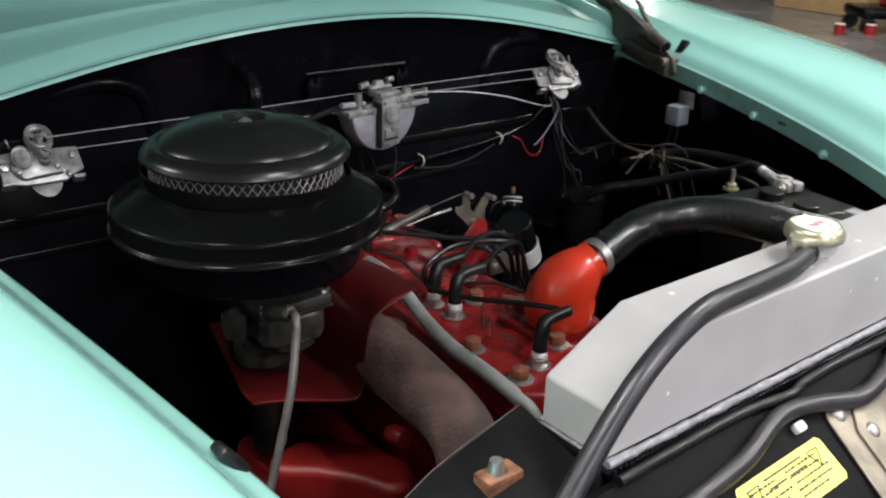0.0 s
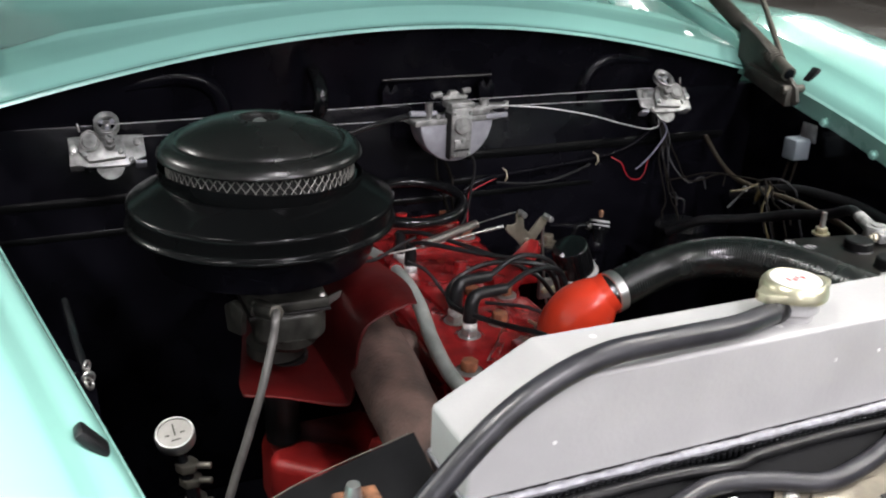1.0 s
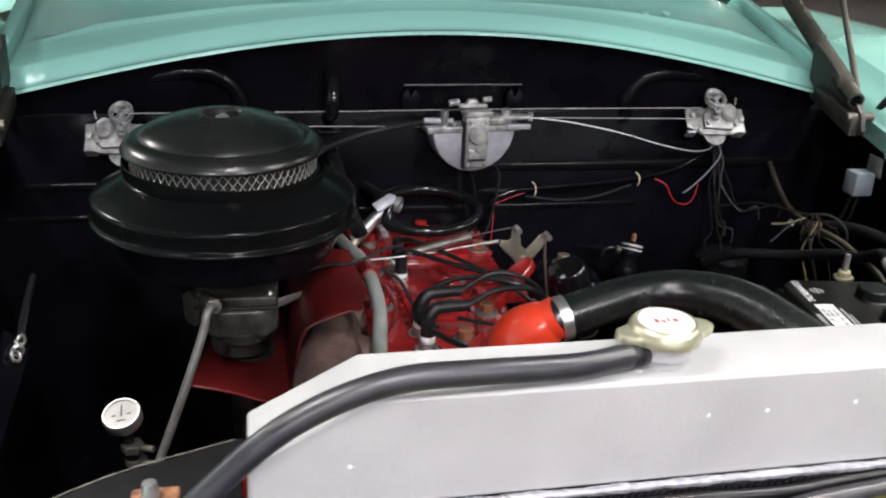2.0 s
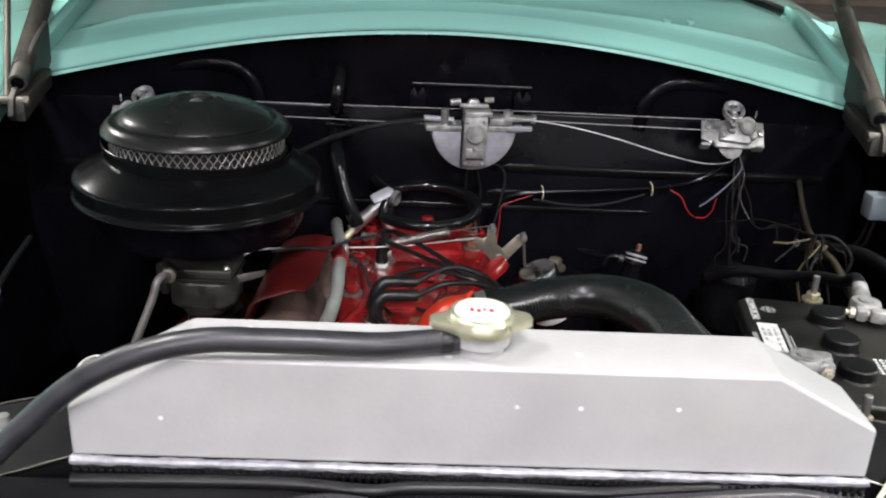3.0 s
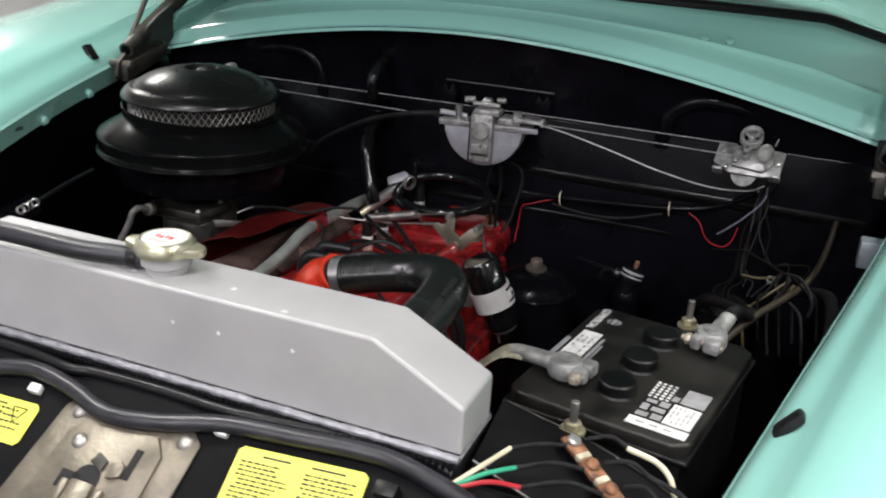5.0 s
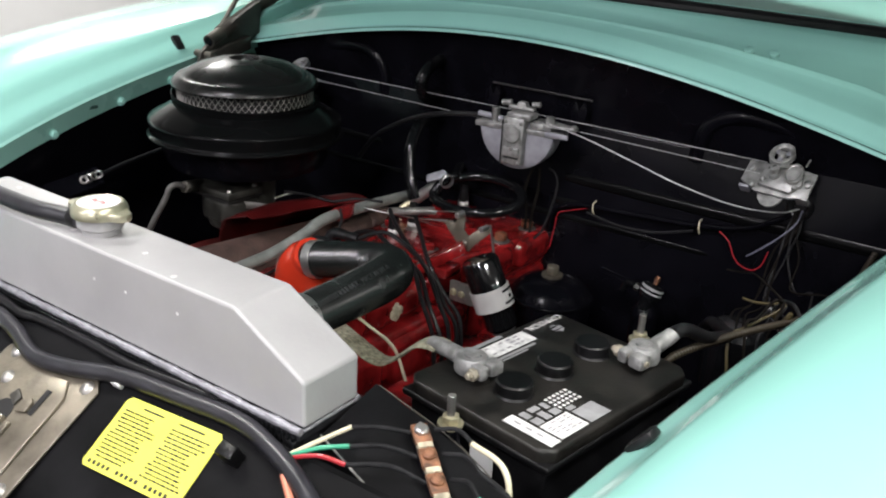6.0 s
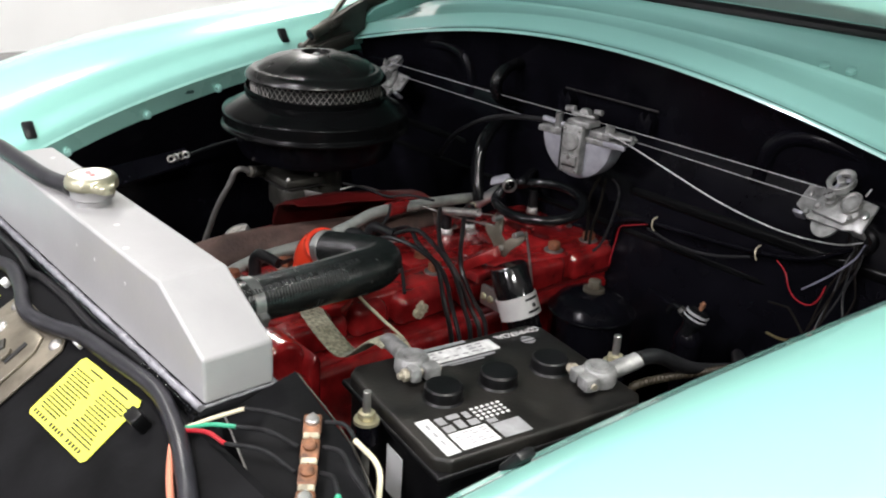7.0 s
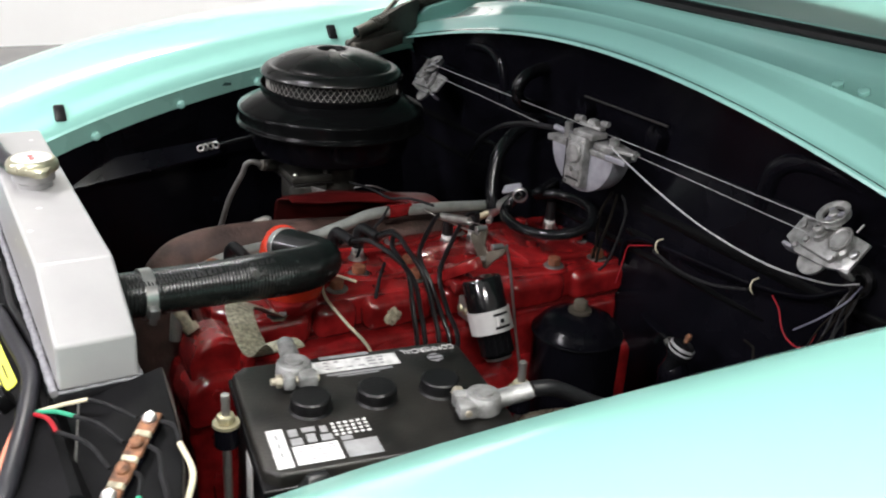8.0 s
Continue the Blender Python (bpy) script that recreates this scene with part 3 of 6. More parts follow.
oh = thing("overflow_hose", (-0.2, -0.02, 0.9), "black rubber overflow hose draped over the radiator tank", "hose")
part("hose", tube([(-0.018, 0.024, 1.0105), (-0.045, 0.016, 1.0115), (-0.08, 0.008, 1.0125), (-0.15, 0.001, 1.0165), (-0.20, -0.002, 1.0165), (-0.245, -0.006, 1.006), (-0.288, -0.010, 0.984), (-0.332, -0.014, 0.945), (-0.372, -0.02, 0.902), (-0.40, -0.03, 0.86), (-0.41, -0.04, 0.80)], 0.0092, 16, 8), SHEENRUBBER, oh)
part("hose_end", lathe([(0.0091, 0), (0.0098, 0.0008), (0.0098, 0.009), (0.0091, 0.010)], along((-0.022, 0.0225, 1.0106), (-0.08, 0.006, 1.0135)), 20, True), RUBBER, oh, "thick rubber hose end")

# ---- front support panel ----
sup = thing("radiator_support", (0, -0.08, 0.0), "black painted radiator support panel", "support panel", kind="structure")
part("top_panel", sheet([[(x, 0.006, 0.880), (x, -0.004, 0.897), (x, -0.012, 0.899), (x, -0.035, 0.8855), (x, -0.06, 0.8695), (x, -0.085, 0.8535), (x, -0.12, 0.829), (x, -0.145, 0.806), (x, -0.155, 0.78), (x, -0.16, 0.3)] for x in (-0.43, -0.3, -0.1, 0.1, 0.3, 0.43)], 0.003), MATTE, sup)
part("edge_rail", tube([(-0.42, -0.158, 0.80), (0, -0.168, 0.805), (0.42, -0.158, 0.80)], 0.012, 12, 8), BLACK, sup)


def plate_z(x, y):
    """Height of the sloping plates beside the radiator."""
    return 0.921 - 0.17 * (abs(x) - 0.312) - 0.25 * (0.085 - y)


for s in (-1, 1):
    c = [(0.308, 0.088), (0.308, 0.016), (0.36, 0.004), (0.46, -0.02), (0.50, -0.03), (0.50, 0.05), (0.41, 0.078)]
    f = [(s * 0.308, 0.016), (s * 0.36, 0.004), (s * 0.46, -0.02), (s * 0.50, -0.03)]
    bm = prism([(s * x, y) for x, y in c][::s], 0.004, Matrix.Translation((0, 0, -0.004)), 0.001)
    for v in bm.verts:
        v.co.z += plate_z(v.co.x, v.co.y)
    part("side_plate", bm, MATTE, sup)
    part("worn_edge", tube([(s * x, y, plate_z(s * x, y) + 0.0003) for x, y in ((0.312, 0.0875), (0.41, 0.078), (0.50, 0.05))], 0.0005, 6, 4), HINGE, sup, "bare worn metal edge")
    part("worn_edge", tube([(x, y - 0.0005, plate_z(x, y) - 0.0003) for x, y in f], 0.0010, 6, 4), STEEL if s > 0 else HINGEDARK, sup, "bare worn metal edge")
    part("side_front", sheet([[(x, y, plate_z(x, y) - 0.004), (x, y - 0.004, 0.86), (x, y - 0.02, 0.70)] for x, y in f], 0.002), MATTE, sup)
    part("side_drop", box(min(s * 0.309, s * 0.314), max(s * 0.309, s * 0.314), 0.02, 0.085, 0.4, 0.900, 0.001), BLACK, sup)

cab = thing("hood_release_cable", (0, 0, 0.885), "thick black corrugated cable lying across the support panel", "cable")
part("cable", tube([(-0.40, -0.08, 0.868), (-0.30, -0.056, 0.885), (-0.25, -0.050, 0.888), (-0.18, -0.043, 0.891), (-0.114, -0.029, 0.899), (-0.062, -0.034, 0.896), (-0.011, -0.046, 0.890), (0.039, -0.041, 0.893), (0.098, -0.027, 0.900), (0.162, -0.021, 0.903), (0.24, -0.015, 0.905), (0.29, -0.023, 0.902), (0.335, -0.036, 0.895), (0.39, -0.06, 0.875), (0.42, -0.10, 0.84)], 0.0076, 14, 8, 0.0006, 0.0042), SHEENRUBBER, cab, sharp=80)
cab2 = thing("loom_cable", (0.2, 0, 0.885), "thinner black cable along the radiator foot", "cable")
part("cable", tube([(-0.30, -0.012, 0.902), (-0.15, -0.010, 0.903), (-0.081, -0.017, 0.903), (-0.05, -0.012, 0.903), (0.022, -0.010, 0.903), (0.094, -0.012, 0.903), (0.158, -0.006, 0.904), (0.249, 0.0, 0.904), (0.30, -0.004, 0.900)], 0.005, 12, 8), RUBBER, cab2)

PANEL = Matrix.Translation((0, -0.034, 0.8862)) @ pose(0, 0, 0, 32.5)
LATCH = PANEL @ Matrix.Translation((0.005, -0.011, 0))
latch = thing("hood_latch_plate", (0.0, -0.07, 0.86), "bare zinc hood latch plate with rivets", "latch")
part("base_plate", prism([(-0.066, -0.125), (0.066, -0.125), (0.078, -0.115), (0.080, 0.002), (0.070, 0.012), (-0.055, 0.012), (-0.064, 0.002), (-0.078, -0.115)], 0.0025, LATCH @ Matrix.Translation((0, 0, 0.001)), 0.001), OLIVE, latch)
part("raised_plate", prism([(-0.045, -0.11), (0.05, -0.11), (0.056, -0.10), (0.054, -0.018), (0.042, -0.002), (-0.03, -0.002), (-0.044, -0.02), (-0.052, -0.10)], 0.004, LATCH @ Matrix.Translation((0, 0, 0.003)), 0.0025), OLIVE, latch)
part("striker_hole", lathe([(0, 0.0), (0.013, 0.0), (0.013, 0.0008), (0, 0.0008)], LATCH @ Matrix.Translation((0.0, -0.055, 0.0068)), 24), FOAMSHADOW, latch)
# flat black patch painting the shadow beside the striker hole
part("striker_shadow", box(-0.026, -0.006, -0.068, -0.052, 0.0068, 0.0076, 0.0003, LATCH), FOAMSHADOW, latch)
part("slot", box(0.030, 0.037, -0.046, -0.018, 0.0068, 0.0082, 0.0006, LATCH), FOAMSHADOW, latch)
for gx in (-0.020, 0.016):
    part("tongue_guide", box(gx, gx + 0.008, -0.110, -0.060, 0.006, 0.0105, 0.0015, LATCH), OLIVE, latch)
part("catch_hook", prism([(0.018, -0.050), (0.030, -0.046), (0.030, -0.036), (0.024, -0.032), (0.016, -0.038)], 0.004, LATCH @ Matrix.Translation((0, 0, 0.007)), 0.001), OLIVE, latch)
part("catch_hook", prism([(-0.004, -0.040), (0.010, -0.046), (0.012, -0.036), (0.0, -0.030)], 0.003, LATCH @ Matrix.Translation((0, 0, 0.007)), 0.001), HINGEDARK, latch)
part("latch_tongue", box(-0.010, 0.014, -0.115, -0.058, 0.006, 0.013, 0.003, LATCH), OLIVE, latch)
for x, y in ((-0.047, 0.0), (0.065, 0.001), (0.066, -0.112), (-0.066, -0.112), (-0.027, -0.026)):
    part("rivet", lathe([(0, 0.0042), (0.004, 0.0035), (0.0065, 0.0015), (0.0075, 0)], LATCH @ Matrix.Translation((x, y, 0.0035 if abs(y + 0.026) > 0.01 else 0.007)), 16), STEEL, latch)


def sticker(x0, v0, turn, w, h, name, columns, lines, title, marks):
    """A warning sticker on the sloping panel, with lines of unreadable print."""
    m = PANEL @ Matrix.Translation((x0, v0, 0.0012)) @ pose(0, 0, 0, 0, 0, turn)
    e = thing(name, m.translation, "bright yellow warning sticker with small black print", "sticker", "warning stickers")
    part("sheet", prism([(0.004, 0), (w - 0.004, 0), (w, 0.004), (w, h - 0.004), (w - 0.004, h), (0.004, h), (0, h - 0.004), (0, 0.004)], 0.0005, m), YELLOW, e)
    r = random.Random(name + str(lines))
    rects = []
    tall = h * 0.70 / lines * (0.46 if lines > 6 else 0.36)
    for x0_, x1_ in columns:
        for k in range(lines):
            y = h * 0.16 + h * 0.70 * k / lines
            if r.random() < 0.08:
                continue
            x, stop = w * (x0_ + r.choice((0, 0.0, 0.03))), w * (x1_ - r.uniform(0, 0.14))
            while x < stop:
                step = min(r.uniform(0.0016, 0.0062), stop - x)
                rects.append((x, x + step, y, y + tall))
                x += step + 0.0011
    for k in range(title):
        x = w * (0.05 + 0.90 * k / title)
        if k % 6 != 5:
            rects.append((x, x + w * 0.030, h * 0.05, h * 0.05 + 0.0040))
    for x0_, x1_, y_ in marks:
        rects.append((w * x0_, w * x1_, h * y_, h * y_ + 0.0018))
    part("print", bars(rects, m @ Matrix.Translation((0, 0, 0.0006))), INK, e, "lines of black print")
    return m, e


sticker(0.124, -0.068, 4, 0.118, 0.071, "warning_sticker", ((0.05, 0.46), (0.55, 0.95)), 13, 18, ((0.20, 0.42, 0.90), (0.58, 0.84, 0.90)))
wm_, we = sticker(-0.206, -0.061, 1.5, 0.124, 0.041, "warning_sticker", ((0.05, 0.5), (0.5, 0.95)), 5, 0, ((0.28, 0.48, 0.62), (0.52, 0.72, 0.62), (0.28, 0.72, 0.82)))
for x in (0.15, 0.85):
    tri = bmesh.new()
    for (ax, ay), (bx, by) in (((-0.008, 0.034), (0.008, 0.034)), ((0.008, 0.034), (0.0, 0.019)), ((0.0, 0.019), (-0.008, 0.034))):
        merge(tri, rod(wm_ @ Vector((0.124 * x + ax, ay, 0.0008)), wm_ @ Vector((0.124 * x + bx, by, 0.0008)), 0.0006, seg=6))
    part("warning_triangle", tri, INK, we)
for x, v, mat, lab in ((-0.098, -0.004, WHITE, "small white plastic clip"), (0.259, 0.0, PLASTIC, "ribbed black plastic plug"), (0.098, 0.008, WHITE, "small white plastic clip"), (0.086, 0.016, PLASTIC, "small black plastic clip")):
    e = thing("panel_clip", PANEL @ Vector((x, v, 0)), lab + " on the support panel", "clip", "panel clips")
    part("clip", box(x - 0.0065 - (0.003 if v == 0.0 else 0), x + 0.0065 + (0.003 if v == 0.0 else 0), v - 0.0045 - (0.004 if v == 0.0 else 0), v + 0.0045, 0.0, 0.008 + (0.010 if v == 0.0 else 0), 0.002, PANEL), mat, e)

# ---- air cleaner ----
AC = Matrix.Translation((-0.322, 0.525, 0))
ac = thing("air_cleaner", (-0.322, 0.525, 0.86), "round gloss black oil bath air cleaner with a mesh band", "air cleaner")
part("lid", lathe([(0.0, 1.0600), (0.0215, 1.0600), (0.0225, 1.0660), (0.0245, 1.0685), (0.031, 1.0682), (0.050, 1.0650), (0.072, 1.0585), (0.086, 1.0520), (0.0925, 1.0470), (0.0945, 1.0440), (0.0965, 1.0432), (0.1010, 1.0436), (0.1045, 1.0425), (0.1100, 1.0375), (0.1130, 1.0335), (0.1140, 1.0300), (0.1132, 1.0280), (0.1115, 1.0280), (0.1100, 1.0310), (0.0, 1.0310)], AC, 84), LIDBLACK, ac, sharp=25)
part("lid_hole", lathe([(0, 1.0606), (0.0212, 1.0602), (0.0212, 1.0606), (0.0205, 1.0606)], AC, 32), FOAMSHADOW, ac)
part("wing_stud", lathe([(0, 1.0668), (0.0035, 1.0664), (0.0055, 1.0650), (0.0075, 1.0635), (0.0080, 1.060)], AC, 20), ZINC, ac)
part("filter_core", lathe([(0.099, 1.03), (0.099, 1.004)], AC, 48), FOAMSHADOW, ac)
wire = bmesh.new()
for k in range(66):
    for sgn in (-1, 1):
        pts = []
        for q in range(5):
            a = 2 * math.pi * (k + sgn * q * 0.45) / 66
            rr = 0.1035 + 0.0012 * ((q + (sgn > 0)) % 2)
            pts.append((-0.322 + rr * math.cos(a), 0.525 + rr * math.sin(a), 1.006 + 0.0245 * q / 4))
        merge(wire, tube(pts, 0.0007, 4, 1))
part("mesh_band", wire, SCREEN_MESH, ac, "diamond wire mesh band")
part("band_rim", lathe([(0.1085, -0.009), (0.1120, -0.010), (0.1140, -0.004), (0.1146, 0.005), (0.1136, 0.0058), (0.1128, 0.004), (0.1118, -0.004)], AC @ Matrix.Translation((0, 0, 1.0055)) @ pose(0, 0, 0, -0.8, 3.0), 72, True), SATIN, ac)
part("body", lathe([(0.0, 1.004), (0.108, 1.004), (0.1095, 1.002), (0.1110, 0.9985), (0.1140, 0.9975), (0.1465, 0.9800), (0.1492, 0.9783), (0.1507, 0.9755), (0.1507, 0.9730), (0.1490, 0.9590), (0.1495, 0.9565), (0.1520, 0.9550), (0.1533, 0.9532), (0.1533, 0.9510), (0.1510, 0.9490), (0.1400, 0.9475), (0.0, 0.9475)], AC, 96), SATIN, ac, sharp=50)
part("oil_bowl", lathe([(0.1330, 0.9475), (0.1310, 0.940), (0.1280, 0.918), (0.1220, 0.906), (0.108, 0.900), (0.05, 0.897), (0.04, 0.88), (0, 0.88)], AC, 72), BLACK, ac, "black oil bowl")

# ---- carburettor ----
carb = thing("carburettor", (-0.32, 0.50, 0.77), "grey cast carburettor under the air cleaner", "carburettor")
part("throat", lathe([(0, 0.90), (0.04, 0.90), (0.042, 0.885), (0.036, 0.88), (0.034, 0.82), (0.028, 0.805), (0.027, 0.79), (0.036, 0.787), (0.036, 0.772), (0, 0.772)], Matrix.Translation((-0.312, 0.528, 0)), 28), CARB, carb)
even(part("float_bowl", prism([(-0.038, -0.024), (-0.026, -0.036), (0.028, -0.040), (0.044, -0.022), (0.046, 0.02), (-0.038, 0.02)], 0.040, Matrix.Translation((-0.312, 0.478, 0.822)), 0.008, 3), CARB, carb))
part("bowl_belly", lathe([(0, -0.016), (0.018, -0.014), (0.030, -0.004), (0.033, 0.008), (0, 0.008)], Matrix.Translation((-0.308, 0.470, 0.820)), 24), CARB, carb)
part("bowl_gasket", prism([(-0.046, -0.043), (0.046, -0.045), (0.050, 0.025), (-0.046, 0.03)], 0.003, Matrix.Translation((-0.315, 0.480, 0.8625)), 0.0005), DRIP, carb)
part("bowl_cover", prism([(-0.045, -0.042), (0.045, -0.044), (0.049, 0.024), (-0.045, 0.03)], 0.012, Matrix.Translation((-0.315, 0.480, 0.866)), 0.003), CARB, carb)
for dx, dy in ((-0.038, -0.036), (0.038, -0.036), (0.04, 0.015), (-0.038, 0.015)):
    part("cover_screw", lathe([(0, 0.004), (0.003, 0.0035), (0.0045, 0)], Matrix.Translation((-0.315 + dx, 0.480 + dy, 0.8782)), 14), STEEL, carb)
part("choke_lever", prism([(-0.006, -0.004), (0.034, -0.003), (0.038, 0.004), (-0.004, 0.008)], 0.003, Matrix.Translation((-0.268, 0.472, 0.852)) @ pose(0, 0, 0, 90, 0, 40), 0.0008), STEEL, carb)
part("inlet_boss", rod((-0.352, 0.452, 0.872), (-0.338, 0.412, 0.880), 0.0095), CARB, carb)
part("inlet_nut", hexnut(0.0095, 0.010, along((-0.340, 0.418, 0.879), (-0.337, 0.405, 0.882))), HINGE, carb)
part("side_lug", prism([(-0.012, -0.02), (0.012, -0.02), (0.016, 0.012), (0, 0.022), (-0.016, 0.012)], 0.010, Matrix.Translation((-0.362, 0.490, 0.845)) @ pose(0, 0, 0, 90, 0, -60), 0.003), CARB, carb)

dt = thing("fuel_pipe", (-0.38, 0.36, 0.5), "bent grey steel fuel pipe beside the carburettor", "pipe")
part("pipe", tube([(-0.338, 0.408, 0.882), (-0.341, 0.396, 0.887), (-0.345, 0.386, 0.882), (-0.349, 0.381, 0.866), (-0.366, 0.364, 0.82), (-0.387, 0.354, 0.765), (-0.415, 0.342, 0.69), (-0.45, 0.33, 0.55)], 0.0046, 12, 8), PIPEGREY, dt)

# ---- engine ----
eng = thing("engine", (-0.05, 0.5, 0.36), "red painted straight six engine with a flat head", "engine")
part("cylinder_head", prism([(-0.158, 0.245), (-0.13, 0.225), (-0.01, 0.225), (0.012, 0.25), (0.018, 0.45), (0.022, 0.46), (0.022, 0.60), (0.03, 0.62), (0.055, 0.70), (0.06, 0.86), (-0.15, 0.86), (-0.158, 0.7)], 0.048, Matrix.Translation((0, 0, 0.754)), 0.007, 3), RED, eng)
part("gasket", prism([(-0.160, 0.243), (-0.01, 0.222), (0.016, 0.25), (0.024, 0.46), (0.026, 0.60), (0.062, 0.70), (0.064, 0.862), (-0.16, 0.862)], 0.004, Matrix.Translation((0, 0, 0.7495))), SOOTSHADE, eng)
part("block_deck", prism([(-0.15, 0.235), (0.03, 0.215), (0.055, 0.25), (0.06, 0.862), (-0.15, 0.862)], 0.07, Matrix.Translation((0, 0, 0.679)), 0.008, 3), RED, eng)
part("crankcase", prism([(-0.16, 0.23), (0.09, 0.21), (0.11, 0.25), (0.11, 0.862), (-0.16, 0.862)], 0.32, Matrix.Translation((0, 0, 0.36)), 0.015, 3), RED, eng)
part("timing_cover", prism([(-0.10, 0.40), (0.10, 0.40), (0.125, 0.45), (0.13, 0.62), (0.09, 0.70), (0.02, 0.725), (-0.08, 0.715), (-0.12, 0.66), (-0.13, 0.45)], 0.045, Matrix.Translation((0.005, 0.228, 0)) @ pose(0, 0, 0, 90), 0.014, 3), RED, eng)
# local x along the car, local y up, thickness across the car
YZX = Matrix(((0, 0, 1, 0), (1, 0, 0, 0), (0, 1, 0, 0), (0, 0, 0, 1)))
even(part("front_housing", prism([(0.166, 0.765), (0.226, 0.765), (0.229, 0.806), (0.222, 0.820), (0.205, 0.827), (0.186, 0.825), (0.172, 0.814), (0.164, 0.795)], 0.062, Matrix.Translation((0.048, 0, 0)) @ YZX, 0.010, 4), RED, eng, "rounded red casting", sharp=60))
even(part("housing_body", prism([(0.158, 0.718), (0.228, 0.718), (0.232, 0.745), (0.230, 0.776), (0.214, 0.786), (0.178, 0.785), (0.160, 0.772), (0.154, 0.748)], 0.076, Matrix.Translation((0.050, 0, 0)) @ YZX, 0.012, 4), RED, eng, sharp=60))
even(part("housing_foot", prism([(0.166, 0.56), (0.220, 0.56), (0.222, 0.67), (0.228, 0.700), (0.224, 0.722), (0.162, 0.722), (0.158, 0.700), (0.164, 0.67)], 0.058, Matrix.Translation((0.058, 0, 0)) @ YZX, 0.011, 4), RED, eng, sharp=60))
part("housing_flange", prism([(0.222, 0.60), (0.238, 0.60), (0.238, 0.80), (0.232, 0.812), (0.222, 0.80)], 0.088, Matrix.Translation((0.040, 0, 0)) @ YZX, 0.005, 3), RED, eng)
for z in (0.765, 0.70, 0.64):
    part("housing_bolt", hexnut(0.0075, 0.007, along((0.1245 if z > 0.75 else 0.1155, 0.19, z), (0.2, 0.19, z))), RED, eng)
part("housing_nipple", merge(hexnut(0.010, 0.010, along((0.066, 0.180, 0.820), (0.050, 0.165, 0.850))), rod((0.062, 0.176, 0.828), (0.050, 0.164, 0.850), 0.0065)), CRUST, eng, "pale corroded pipe nipple")
for x, y, z, r in ((0.030, 0.300, 0.797, 0.012), (0.041, 0.462, 0.772, 0.012)):
    bm = bmesh.new()
    bmesh.ops.create_icosphere(bm, subdivisions=3, radius=r)
    rr = random.Random(int(y * 1000))
    for v in bm.verts:
        v.co *= 1 + rr.uniform(-0.38, 0.22)
        v.co.x *= 0.42
    bmesh.ops.translate(bm, vec=(x, y, z), verts=bm.verts)
    part("corroded_plug", bm, CRUST, eng, "cream corroded core plug")
for y0, y1, x1 in ((0.240, 0.345, 0.040), (0.352, 0.416, 0.034), (0.424, 0.530, 0.040), (0.540, 0.632, 0.042), (0.642, 0.745, 0.066), (0.752, 0.858, 0.070)):
    even(part("jacket_bulge", box(-0.020, x1, y0, y1, 0.748, 0.7985, 0.017, None, 5), RED, eng, sharp=60))
for y0, y1 in ((0.25, 0.41), (0.425, 0.61), (0.625, 0.85)):
    even(part("block_panel", box(0.02, 0.068, y0, y1, 0.60, 0.742, 0.014, None, 4), RED, eng, sharp=60))
part("head_pad", prism([(-0.06, 0.30), (-0.015, 0.295), (-0.005, 0.36), (-0.02, 0.40), (-0.06, 0.39)], 0.012, Matrix.Translation((0, 0, 0.799)), 0.004), RED, eng)
part("head_pad", prism([(-0.10, 0.50), (-0.03, 0.50), (-0.01, 0.56), (-0.02, 0.66), (-0.11, 0.66)], 0.009, Matrix.Translation((0, 0, 0.799)), 0.004), RED, eng)
part("head_pad", prism([(-0.11, 0.70), (0.02, 0.70), (0.03, 0.82), (-0.11, 0.82)], 0.010, Matrix.Translation((0, 0, 0.799)), 0.004), RED, eng)
bolt_red, bolt_rust, washer = (mesh_of("head_bolt", hexnut(0.0105, 0.011, Matrix.Translation((0, 0, 0.003)), 0.0015), RED), mesh_of("head_bolt", hexnut(0.0105, 0.012, Matrix.Translation((0, 0, 0.003)), 0.0015), RUST), mesh_of("bolt_washer", lathe([(0, 0), (0.0155, 0), (0.0155, 0.002), (0.014, 0.003), (0, 0.003)], None, 24), STEEL))
for x, y, rusty in ((-0.133, 0.349, 1), (-0.135, 0.265, 1), (-0.044, 0.449, 1), (-0.044, 0.30, 1), (-0.01, 0.40, 1), (-0.045, 0.53, 1), (-0.02, 0.62, 0), (-0.132, 0.55, 0), (-0.13, 0.66, 0), (0.0, 0.52, 1), (0.041, 0.814, 1), (0.040, 0.733, 1), (-0.03, 0.74, 0), (-0.03, 0.83, 0), (-0.12, 0.78, 0)):
    m = Matrix.Translation((x, y, 0.802)) @ pose(0, 0, 0, 0, 0, 37 * x * 100)
    again("head_bolt", bolt_rust if rusty else bolt_red, m, eng)
    again("bolt_washer", washer, m, eng, "pale steel washer")
rm = random.Random(21)
marks = [(-0.075 + rm.uniform(0, 0.05), 0.33 + 0.008 * k) for k in range(7)] + [(-0.09 + rm.uniform(0, 0.05), 0.705 + 0.012 * k) for k in range(6)]
part("casting_marks", bars([(x, x + rm.uniform(0.008, 0.03), y, y + 0.003) for x, y in marks], Matrix.Translation((0, 0, 0.8015)), 0.0026), RED, eng)
boss = mesh_of("bolt_boss", lathe([(0, 0.0035), (0.0175, 0.0035), (0.0205, 0.0022), (0.0225, 0)], None, 28), RED)
